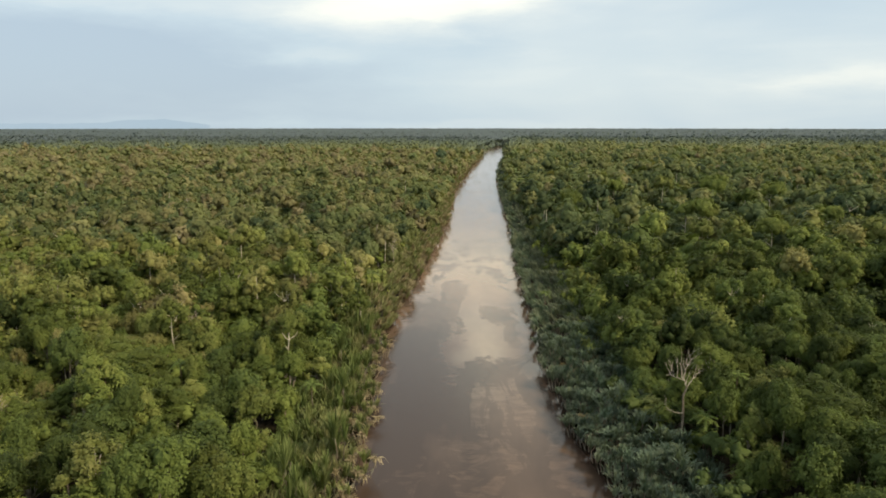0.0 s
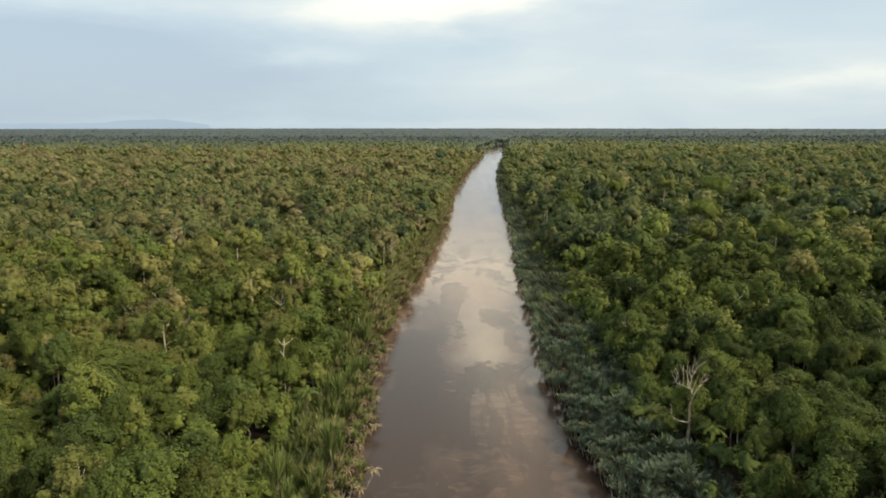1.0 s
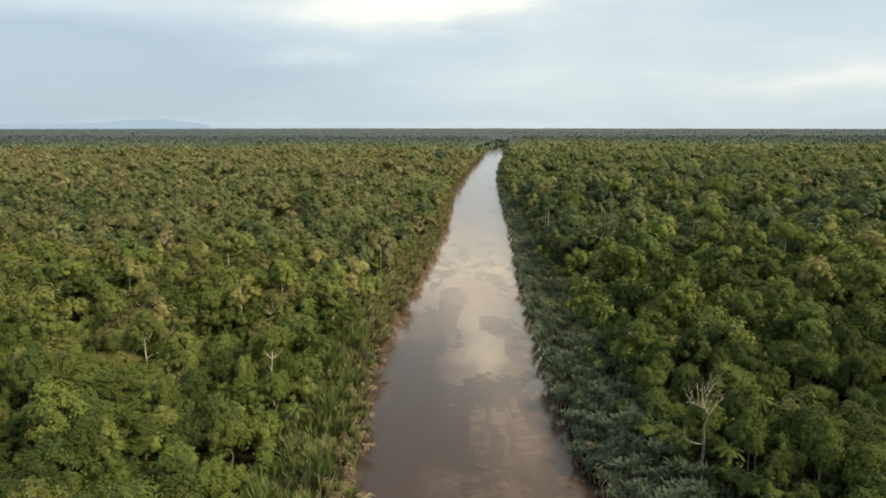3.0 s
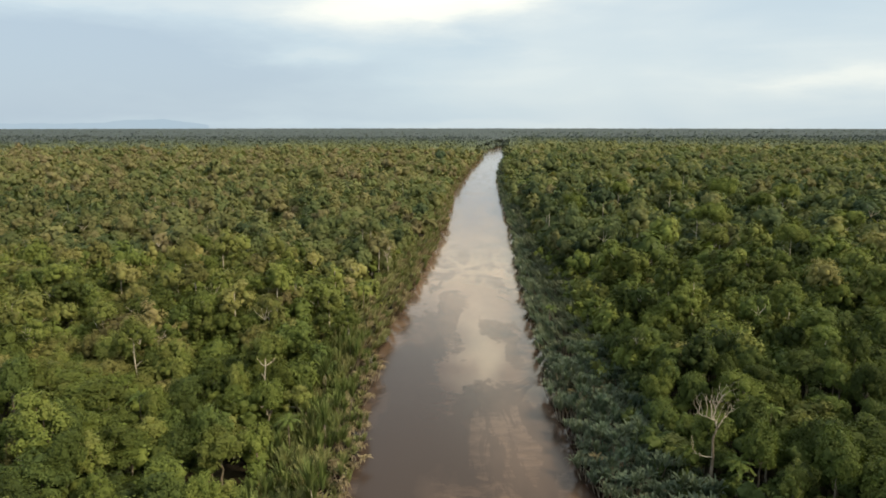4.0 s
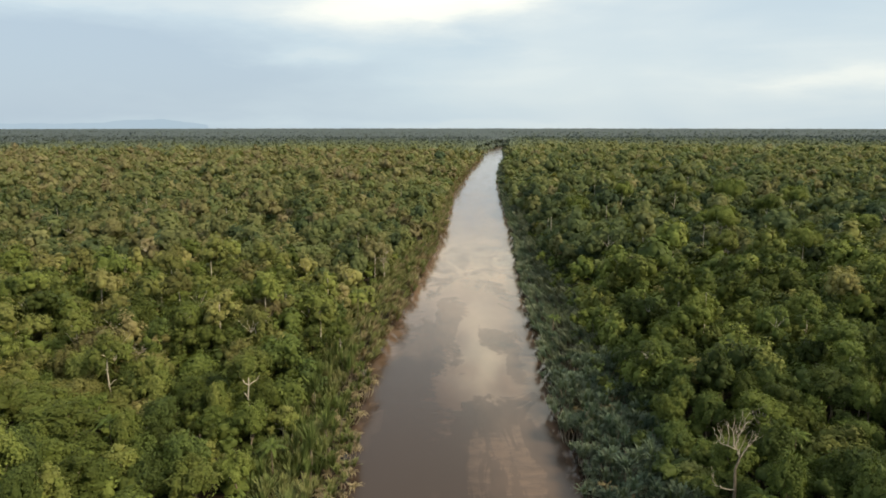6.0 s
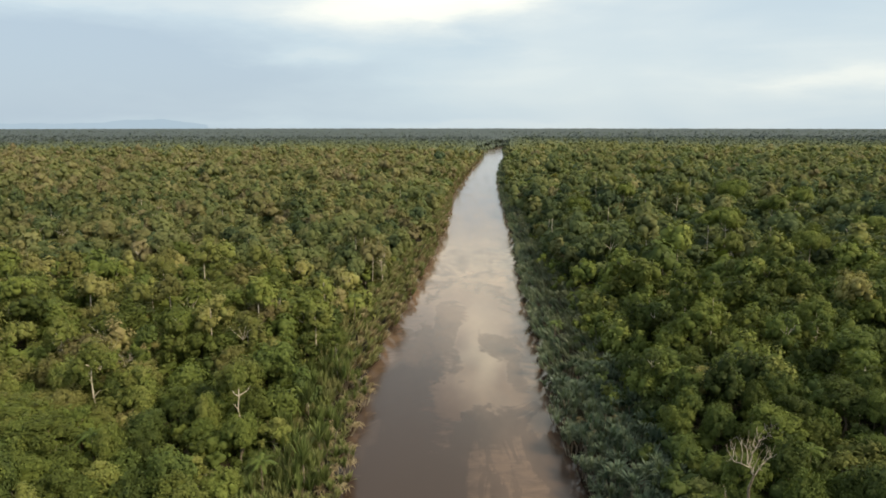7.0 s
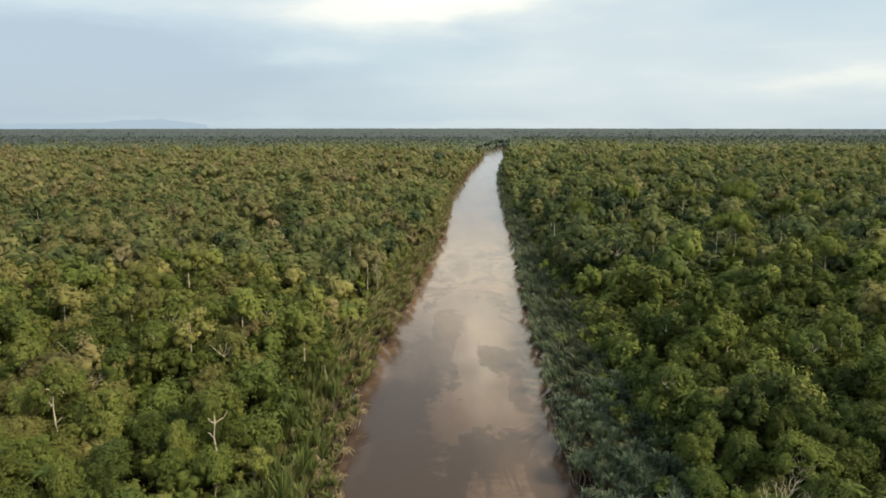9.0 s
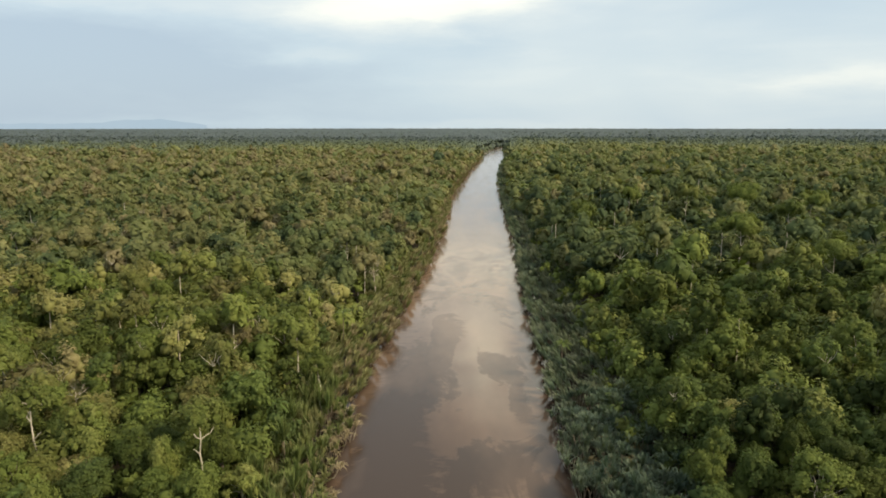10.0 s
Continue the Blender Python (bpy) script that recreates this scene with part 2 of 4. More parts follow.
# ---------------------------------------------------------------- mesh helpers
class Soup:
    """Collects points, triangles and quads (numpy) and makes one mesh of them."""

    def __init__(self):
        self.v, self.f, self.t, self.c, self.count = [], [], [], [], 0

    def add(self, verts, faces, tint=0.5, crown=0.0):
        verts = np.asarray(verts, float)
        if len(verts) == 0:
            return
        self.v.append(verts)
        self.f.append(np.asarray(faces, int) + self.count)
        self.t.append(np.broadcast_to(np.asarray(tint, float), (len(verts),)))
        self.c.append(np.broadcast_to(np.asarray(crown, float), (len(verts),)))
        self.count += len(verts)

    def mesh(self, name, mat, smooth=False):
        me = bpy.data.meshes.new(name)
        v = np.concatenate(self.v)
        flat = np.concatenate([f.ravel() for f in self.f])
        sizes = np.concatenate([np.full(len(f), f.shape[1]) for f in self.f])
        me.vertices.add(len(v))
        me.vertices.foreach_set("co", v.ravel())
        me.loops.add(len(flat))
        me.loops.foreach_set("vertex_index", flat)
        me.polygons.add(len(sizes))
        me.polygons.foreach_set("loop_start", np.concatenate([[0], np.cumsum(sizes)[:-1]]))
        me.polygons.foreach_set("use_smooth", np.full(len(sizes), smooth))
        tint = me.attributes.new("tint", "FLOAT", "POINT")
        tint.data.foreach_set("value", np.concatenate(self.t))
        crown = me.attributes.new("crown", "FLOAT", "POINT")
        crown.data.foreach_set("value", np.concatenate(self.c))
        me.update(calc_edges=True)
        me.materials.append(mat)
        return me


def part(name, soup, mat, parent, label="", smooth=False):
    ob = new(name, soup.mesh(name, mat, smooth))
    ob.parent = parent
    if label:
        ob["label"] = label
    return ob


rng = np.random.default_rng(7)
ICO_V = np.array([(0, 0, -1), (0.7236, -0.5257, -0.4472), (-0.2764, -0.8506, -0.4472), (-0.8944, 0, -0.4472), (-0.2764, 0.8506, -0.4472),
                  (0.7236, 0.5257, -0.4472), (0.2764, -0.8506, 0.4472), (-0.7236, -0.5257, 0.4472), (-0.7236, 0.5257, 0.4472),
                  (0.2764, 0.8506, 0.4472), (0.8944, 0, 0.4472), (0, 0, 1)])
ICO_F = np.array([(0, 1, 2), (1, 0, 5), (0, 2, 3), (0, 3, 4), (0, 4, 5), (1, 5, 10), (2, 1, 6), (3, 2, 7), (4, 3, 8), (5, 4, 9),
                  (1, 10, 6), (2, 6, 7), (3, 7, 8), (4, 8, 9), (5, 9, 10), (6, 10, 11), (7, 6, 11), (8, 7, 11), (9, 8, 11), (10, 9, 11)])


def unit(a):
    return a / np.maximum(np.linalg.norm(a, axis=-1, keepdims=True), 1e-9)


def leaf_tris(p, nrm, length, width):
    """A pointed leaf spray of three corners at each place, turned about its normal at random."""
    k = len(p)
    nrm = unit(nrm)
    t = unit(np.cross(nrm, rng.normal(size=(k, 3))))
    b = np.cross(nrm, t)
    length, width = np.broadcast_to(length, (k,))[:, None], np.broadcast_to(width, (k,))[:, None]
    v = np.stack([p - t * length * 0.4 - b * width * 0.6, p - t * length * 0.4 + b * width * 0.6, p + t * length * 0.6], 1).reshape(-1, 3)
    return v, np.arange(3 * k).reshape(k, 3)


def crown_lobes(radius, depth, count):
    """Centres and radii of the clumps of a crown whose top is at z = 0 and whose middle lies depth below."""
    k = np.arange(count) + 0.5
    up = 1.0 - k / count * 1.45 + rng.uniform(-0.10, 0.10, count)
    up = np.clip(up, -0.5, 1.0)
    a = k * 2.399 + rng.uniform(-0.45, 0.45, count)
    flat = np.sqrt(1 - up ** 2)
    reach = rng.uniform(0.50, 0.78, count)
    r = radius * rng.uniform(0.24, 0.42, count) * (1.0 if count < 20 else 0.86)
    c = np.stack([flat * np.cos(a) * radius * reach, flat * np.sin(a) * radius * reach, up * depth * reach], 1)
    c[:, 2] -= (c[:, 2] + r * 0.8).max()
    return c, r


def finer(verts, faces):
    """Each triangle of a ball split in four."""
    verts, seen, out = [tuple(v) for v in verts], {}, []

    def half(p, q):
        key = (min(p, q), max(p, q))
        if key not in seen:
            m = np.add(verts[p], verts[q])
            seen[key] = len(verts)
            verts.append(tuple(m / np.linalg.norm(m)))
        return seen[key]

    for p, q, r in faces:
        a, e, o = half(p, q), half(q, r), half(r, p)
        out += [(p, a, o), (a, q, e), (o, e, r), (a, e, o)]
    return np.array(verts), np.array(out)


BALL_1 = finer(ICO_V, ICO_F)
BALL_2 = finer(*BALL_1)
BALLS = ((ICO_V, ICO_F), BALL_1, BALL_2)


def crown_skin(ways, c, r, radius):
    """How far the clumps reach along each way from the crown's middle, and the outward normal there."""
    along = ways @ c.T
    gap = r ** 2 - ((c ** 2).sum(1) - along ** 2)
    reach = np.where(gap > 0, along + np.sqrt(np.maximum(gap, 0)), 0)
    reach = np.maximum(reach, radius * 0.22)
    weight = reach ** 14
    far = (weight.sum(1) / 1.2) ** (1 / 14)
    p = ways * far[:, None]
    share = weight / weight.sum(1, keepdims=True)
    return p, unit(p - share @ c)


def fill_crown(soup, base, radius, depth, lobes, leaves, size, tint, core=1, blade=leaf_tris, ruffle=0.30):
    """A crown of leafy clumps, its top at base: a lumpy body with leaf sprays standing off it."""
    c, r = crown_lobes(radius, depth, lobes)
    middle = np.array([0, 0, c[:, 2].mean()])
    c = c - middle
    way = unit(rng.normal(size=(leaves, 3)) * (1, 1, 1.15))
    way[:, 2] = np.where((way[:, 2] < -0.3) & (rng.uniform(size=leaves) < 0.45), -way[:, 2], way[:, 2])
    p, out = crown_skin(way, c, r, radius)
    p = p * rng.uniform(0.87, 1.15, (leaves, 1)) + rng.normal(size=p.shape) * 0.04 * radius
    s = rng.uniform(0.65, 1.25, leaves) * size
    v, f = blade(p, out + (0, 0, 0.12) + rng.normal(size=way.shape) * ruffle, s, s * rng.uniform(0.55, 0.8, leaves))
    one = rng.uniform()
    soup.add(v + base + middle, f, tint, one)
    ball, faces = BALLS[core]
    p, _ = crown_skin(ball, c, r, radius)
    soup.add(p * 0.90 * rng.uniform(0.94, 1.04, (len(p), 1)) + base + middle, faces, tint, one)


def clumps(radius, depth, lobes, kind, merge=1.0):
    """Middles and radii of the main clumps of a crown, measured from its foot-centre: kind 0 round, 1 tall, 2 spreading, 3 ragged."""
    k = np.arange(lobes) + 0.5
    up = np.clip(1.0 - k / lobes * (1.25 if kind != 1 else 1.5) + rng.uniform(-0.12, 0.12, lobes), -0.6, 1.0)
    a = k * 2.399 + rng.uniform(-0.5, 0.5, lobes)
    flat = np.sqrt(1 - up ** 2)
    if kind == 1:
        flat = flat * np.interp(up, [-0.6, 0.2, 1.0], [1.0, 0.85, 0.55])
    if kind == 2:
        flat, up = flat ** 0.7, np.where(up > 0, up ** 0.8, up * 0.4)
    reach = rng.uniform(0.50, 0.95, lobes) if kind == 3 else rng.uniform(0.42, 0.84, lobes)
    size = (0.24, 0.40) if kind == 3 else (0.28, 0.46)
    r = radius * rng.uniform(*size, lobes) * (14.0 / max(lobes, 5)) ** 0.22 * merge
    reach = reach / merge
    c = np.stack([flat * np.cos(a) * radius * reach, flat * np.sin(a) * radius * reach, up * depth * reach], 1)
    c[:, 2] -= (c[:, 2] + r).max()
    return c, r


OCTA_V = np.array([(0, 0, 1.0), (1, 0, 0), (0, 1, 0), (-1, 0, 0), (0, -1, 0), (0, 0, -1)])
OCTA_F = np.array([(0, 1, 2), (0, 2, 3), (0, 3, 4), (0, 4, 1), (5, 2, 1), (5, 3, 2), (5, 4, 3), (5, 1, 4)])


def crown_cloud(radius, depth, lobes, leaves, size, kind=0, tufts=6, ruffle=0.42, core=1, body=0.84, merge=1.0):
    """A crown, its top at z = 0: clumps of leafy tufts round inner masses tinted darker as inner shade. Returns points,
    faces, tint offsets and clump middles.
    """
    c, r = clumps(radius, depth, lobes, kind, merge)
    way = unit(rng.normal(size=(lobes, tufts, 3)) + np.array([0, 0, 0.45]) + unit(c - (0, 0, c[:, 2].min()))[:, None] * 0.5)
    tc = (c[:, None] + way * (r[:, None] * rng.uniform(0.62, 0.92, (lobes, tufts)))[..., None]).reshape(-1, 3)
    tr = (r[:, None] * rng.uniform(0.30, 0.75, (lobes, tufts))).ravel()
    lobe_of = np.repeat(np.arange(lobes), tufts)
    many = int(leaves * 1.7)
    pick = rng.choice(len(tr), many, p=tr ** 2 / (tr ** 2).sum())
    out = unit(rng.normal(size=(many, 3)) + way.reshape(-1, 3)[pick] * 0.7 + np.array([0, 0, 0.25]))
    p = tc[pick] + out * (tr[pick] * rng.uniform(0.45, 1.35, many))[:, None] + rng.normal(size=(many, 3)) * radius * 0.032
    inside = (np.linalg.norm(p[:, None] - c[None], axis=2) < r[None] * body * 0.93).any(1)
    keep = np.flatnonzero(~inside)[:leaves]
    p, out, lobe = p[keep], out[keep], lobe_of[pick[keep]]
    s = rng.uniform(0.6, 1.3, len(p)) * size
    nrm = 0.6 * out + 0.6 * unit(p - c[lobe]) + 0.5 * unit(p - (0, 0, c[:, 2].min())) + rng.normal(size=p.shape) * ruffle + (0, 0, 0.2)
    v, f = leaf_tris(p, nrm, s * 1.15, s * rng.uniform(0.42, 0.72, len(p)))
    shade = rng.normal(size=lobes) * 0.035
    t = np.repeat(shade[lobe] + rng.normal(size=len(p)) * 0.03, 3)
    bv, bf = (OCTA_V, OCTA_F) if core == 0 else (ICO_V, ICO_F)
    cv = (c[:, None] + bv[None] * (r * body)[:, None, None] * rng.uniform(0.75, 1.08, (lobes, len(bv), 1))).reshape(-1, 3)
    cf = (bf[None] + (np.arange(lobes) * len(bv))[:, None, None]).reshape(-1, 3) + len(v)
    return np.concatenate([v, cv]), np.concatenate([f, cf]), np.concatenate([t, np.repeat(shade - 0.06, len(bv))]), c


def stamp(soup, cloud, x, y, z, turn, wide, high, tint):
    """Sets a crown cloud into a joined mesh, turned and scaled."""
    v, f, t, _ = cloud
    co, si = math.cos(turn) * wide, math.sin(turn) * wide
    soup.add(np.stack([v[:, 0] * co - v[:, 1] * si + x, v[:, 0] * si + v[:, 1] * co + y, v[:, 2] * high + z], 1), f, tint + t, rng.uniform())


def tube(soup, path, radii, sides=6, tint=0.5):
    """A tapered, closed limb along a path."""
    path = np.asarray(path, float)
    k = len(path)
    run = unit(np.gradient(path, axis=0))
    side = unit(np.cross(run, (0.31, 0.87, 0.12)))
    other = np.cross(run, side)
    a = np.linspace(0, 6.283, sides, endpoint=False)
    ring = side[:, None] * np.cos(a)[None, :, None] + other[:, None] * np.sin(a)[None, :, None]
    v = (path[:, None] + ring * np.asarray(radii)[:, None, None]).reshape(-1, 3)
    f = [(i * sides + j, i * sides + (j + 1) % sides, (i + 1) * sides + (j + 1) % sides, (i + 1) * sides + j)
         for i in range(k - 1) for j in range(sides)]
    soup.add(v, f, tint)
    soup.add(v[-sides:], [list(range(sides))], tint)


def bent_path(a, b, steps, wobble):
    s = np.linspace(0, 1, steps)[:, None]
    p = np.asarray(a) * (1 - s) + np.asarray(b) * s
    p[1:-1] += rng.normal(size=(steps - 2, 3)) * wobble
    return p


# ---------------------------------------------------------------- river and ground
BANK_Y = np.array([-6000, -200, 60, 95, 118, 150, 180, 225, 310, 400, 575, 800, 900, 1100, 1190, 1435, 1500, 1680, 1820, 1930])
BANK_L = np.array([-16.2, -16.2, -16.2, -17.0, -17.4, -18.5, -18.3, -14.2, -6.5, 0, 7, 26, 34, 58, 66, 84, 90, 124, 154, 176])
BANK_R = np.array([34, 34, 34, 31.0, 28.2, 28.4, 29.8, 32.2, 38, 45, 55, 73, 82, 107, 119, 139, 145, 163, 177, 190])


def bank_left(y):
    return np.interp(y, BANK_Y, BANK_L) + 0.8 * np.sin(np.asarray(y) * 0.21) + 0.5 * np.sin(np.asarray(y) * 0.57 + 1)


def bank_right(y):
    return np.interp(y, BANK_Y, BANK_R) + 0.7 * np.sin(np.asarray(y) * 0.19 + 2) + 0.5 * np.sin(np.asarray(y) * 0.53)


def rise(x, y):
    """Lifts the far treetops so that their skyline fits the camera's view."""
    d = np.clip((np.hypot(x, y) - 1500) / 3400, 0, 1)
    return 25.5 * d ** 1.15


def build_ground():
    ys = np.concatenate([[-6000, -1000, -200], np.arange(0, 600, 6), np.arange(600, 1941, 20)])
    xl, xr = bank_left(ys), bank_right(ys)
    g = Soup()
    cols = [(-6000 + 0 * ys, 0.9), (xl - 6, 0.9), (xl - 0.8, 0.5), (xl + 2, -1.6), (xr - 2, -1.6), (xr + 0.8, 0.5), (xr + 6, 0.9), (6000 + 0 * ys, 0.9)]
    v = np.stack([np.stack([x, ys, np.full(len(ys), z)], 1) for x, z in cols], 1)
    r, c = v.shape[:2]
    idx = np.arange(r * c).reshape(r, c)
    quads = np.stack([idx[:-1, :-1], idx[:-1, 1:], idx[1:, 1:], idx[1:, :-1]], -1).reshape(-1, 4)
    g.add(v.reshape(-1, 3), quads)
    # the plain past the bend
    ends = v[-1]
    back = np.array([(x, 6000, 0.9) for x in np.linspace(-6000, 6000, c)])
    g.add(np.concatenate([ends, back]), [(i, i + 1, c + i + 1, c + i) for i in range(c - 1)])
    ob = new("ground", g.mesh("ground", M_PEAT))
    tagged(ob, "dark wet peat ground under rainforest", "ground", kind="structure")
    w = Soup()
    across = [(xl - 0.4, 0.0), (xl + 1.2, 0.1), (xl + 3.0, 1.0), (xr - 5.0, 1.0), (xr - 2.2, 0.1), (xr + 0.4, 0.0)]
    v = np.stack([np.stack([x, ys, 0 * ys], 1) for x, _ in across], 1)
    idx = np.arange(6 * len(ys)).reshape(-1, 6)
    quads = np.stack([idx[:-1, :-1], idx[:-1, 1:], idx[1:, 1:], idx[1:, :-1]], -1).reshape(-1, 4)
    w.add(v.reshape(-1, 3), quads, np.tile([s for _, s in across], len(ys)))
    ob = new("water", w.mesh("water", M_WATER, True))
    tagged(ob, "calm brown river water mirroring the cloudy sky", "river", kind="structure")


build_ground()


def build_hills():
    h = Soup()
    a = np.radians(np.linspace(-37, -19.9, 90))
    deg = np.degrees(a)
    up = 76 + 29 / (1 + np.exp(-(deg + 27.0) * 1.3)) + 2.0 * np.sin(deg * 2.1) + 1.2 * np.sin(deg * 5.3)
    up = 66 + (up - 66) * np.clip((-19.9 - deg) / 3.4, 0, 1) ** 0.8
    near = np.stack([4850 * np.sin(a), 4850 * np.cos(a), up], 1)
    low = near * (1, 1, 0)
    rear = np.stack([4960 * np.sin(a), 4960 * np.cos(a), 0 * a], 1)
    k = len(a)
    i = np.arange(k - 1)
    h.add(np.concatenate([low, near, rear]), np.concatenate([np.stack([i, i + 1, k + i + 1, k + i], 1),
                                                             np.stack([k + i, k + i + 1, 2 * k + i + 1, 2 * k + i], 1)]))
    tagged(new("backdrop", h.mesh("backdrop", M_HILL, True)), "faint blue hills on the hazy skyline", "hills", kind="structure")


build_hills()

# ---------------------------------------------------------------- forest plan
VIEW = math.tan(radians(38.5))


def dell(x, y):
    """A low dip in the forest of the shaded bank; its shade is painted in by olive()."""
    return np.exp(-((np.asarray(x) - 96) / 15) ** 2 - ((np.asarray(y) - 152) / 17) ** 2)


def canopy_height(x, y):
    """Canopy top over the ground: low by the banks, 14 to 22 m inland, with broad swells."""
    inland = np.where(x < 0.5 * (bank_left(y) + bank_right(y)), bank_left(y) - x, x - bank_right(y))
    swell = 2.2 * np.sin(x * 0.17 + 2.0 * np.sin(y * 0.041)) * np.sin(y * 0.13 + 1.3) + 1.6 * np.sin(x * 0.031 + 1.0) * np.sin(y * 0.027) + 1.3 * np.sin(x * 0.083 + y * 0.061)
    hollow = 9.0 * np.exp(-((x - 106) / 24) ** 2 - ((y - 250) / 30) ** 2)
    hollow = hollow + dell(x, y) * 5.0
    return 9.5 + 7.5 * (1 - np.exp(-np.clip(inland - 8, 0, 400) / 22)) + swell - hollow


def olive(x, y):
    """How yellow the forest is: sunlight on one side is partly painted as olive."""
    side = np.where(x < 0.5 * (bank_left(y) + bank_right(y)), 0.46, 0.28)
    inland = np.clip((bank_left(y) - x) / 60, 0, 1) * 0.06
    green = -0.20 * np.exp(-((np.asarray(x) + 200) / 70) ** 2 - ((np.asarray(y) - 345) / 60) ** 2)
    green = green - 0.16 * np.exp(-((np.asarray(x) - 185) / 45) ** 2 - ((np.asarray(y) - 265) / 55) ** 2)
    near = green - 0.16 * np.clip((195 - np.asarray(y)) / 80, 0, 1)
    # deeper green in the dell stands in for shade there
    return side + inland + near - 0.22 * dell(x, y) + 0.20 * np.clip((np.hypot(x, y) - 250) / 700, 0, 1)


def grid(y0, y1, step, margin, ratio=1.28):
    """Jittered places in rows, inside the stretch of country that lies ahead, off the river and its banks."""
    out = []
    y = y0
    row = 0
    while y < y1:
        half = VIEW * y + 22
        xs = np.arange(-half, half, step) + (row % 2) * step * 0.5
        p = np.stack([xs, np.full(len(xs), y)], 1) + rng.uniform(-0.42, 0.42, (len(xs), 2)) * step
        out.append(p)
        y += step * 0.88
        row += 1
    p = np.concatenate(out)
    edge = margin * np.interp(p[:, 1], [200, 480], [1.15, 0.45])
    off = (p[:, 0] < bank_left(p[:, 1]) - edge) | (p[:, 0] > bank_right(p[:, 1]) + edge * ratio) | ((p[:, 1] > 1925) & (p[:, 0] > 90) & (p[:, 0] < 250) & (p[:, 1] < 1960))
    return p[off]

# ---------------------------------------------------------------- single trees
def broadleaf_tree(name, height, radius, tint, label, kind, bark, leaves, lobes, depth, size=0.33):
    """A rainforest tree: tapered trunk, a limb to each clump, and a crown of leafy clumps with gaps."""
    root = new(name)
    tagged(root, label, "tree")
    wood = Soup()
    v, f, t, c = crown_cloud(radius, radius * depth, lobes, leaves, size, kind, 8, 0.46, 1, 0.76)
    low = height + c[:, 2].min() - radius * 0.3
    trunk = bent_path((rng.normal() * 0.4, rng.normal() * 0.4, -0.3), (0, 0, low), 6, 0.14)
    base_r = 0.15 + height * 0.007
    tube(wood, trunk, np.linspace(base_r, base_r * 0.6, 6), 7)
    for m in c[::2]:
        tip = m * (0.92, 0.92, 1) + (0, 0, height + radius * 0.12)
        tube(wood, bent_path(trunk[-1] - (0, 0, rng.uniform(0, 0.8)), tip, 4, 0.16), (base_r * 0.45, base_r * 0.33, base_r * 0.22, base_r * 0.10), 4)
    part("trunk", wood, bark, root, smooth=True)
    leafy = Soup()
    leafy.add(v + (0, 0, height), f, tint + t)
    part("crown", leafy, M_LEAF, root)
    return root


def copies(protos, spots, group):
    """Stands the plants of one kind at their spots: (prototype index, x, y, z, turn, scale, height scale)."""
    used = set()
    for i, x, y, z, turn, s, sz in spots:
        m = pose(x, y, z, 0, 0, turn) @ Matrix.Diagonal((s, s, sz, 1))
        if i in used:
            copy_thing(protos[i], m)
        else:
            used.add(i)
            protos[i].matrix_basis = m
            protos[i]["group"] = group
    for i, ob in enumerate(protos):
        if i not in used:
            for child in list(ob.children):
                bpy.data.objects.remove(child)
            bpy.data.objects.remove(ob)


GROUND = 0.9
NEAR_END = 138.0

LABELS = ["dense deep green rainforest tree", "bright green rainforest tree with rounded crown", "olive green rainforest tree in low sun",
          "yellowish olive rainforest tree with open crown", "brownish rainforest tree with thinning leaves"]


def label_of(tint):
    return LABELS[min(4, int(np.searchsorted([0.22, 0.40, 0.58, 0.78], tint)))]


# tint, height, crown radius, shape, depth of the crown over its radius
PROTO = [(0.10, 17.5, 3.9, 0, 1.1), (0.18, 17.5, 3.3, 1, 1.7), (0.24, 17.5, 4.3, 2, 0.9), (0.30, 17.5, 3.1, 1, 2.0), (0.35, 17.5, 3.9, 3, 1.3),
         (0.40, 17.5, 3.5, 0, 1.2), (0.45, 17.5, 4.3, 2, 0.8), (0.50, 17.5, 3.0, 1, 1.9), (0.55, 17.5, 3.7, 3, 1.2), (0.60, 17.5, 3.3, 0, 1.4),
         (0.68, 17.5, 3.4, 3, 1.1), (0.82, 17.5, 3.1, 3, 1.4), (0.14, 11.0, 3.0, 0, 1.2), (0.24, 11.0, 3.2, 3, 1.2), (0.34, 11.0, 2.8, 1, 1.7),
         (0.44, 11.0, 3.1, 0, 1.0), (0.56, 11.0, 2.9, 3, 1.3), (0.28, 17.5, 3.6, 3, 1.5)]
PROTO_TINT, PROTO_HIGH = [p[0] for p in PROTO], [p[1] for p in PROTO]
protos = []
for i, (tint, h, r, kind, depth) in enumerate(PROTO):
    protos.append(broadleaf_tree("rainforest_tree", h, r, tint, label_of(tint), kind, M_PALE if i % 3 == 1 or kind == 3 else M_BARK,
                                 int((215 if kind == 3 else 265) * r * r * (0.6 + 0.35 * depth)), 18 + i % 5 + (4 if kind == 1 else 0), depth))

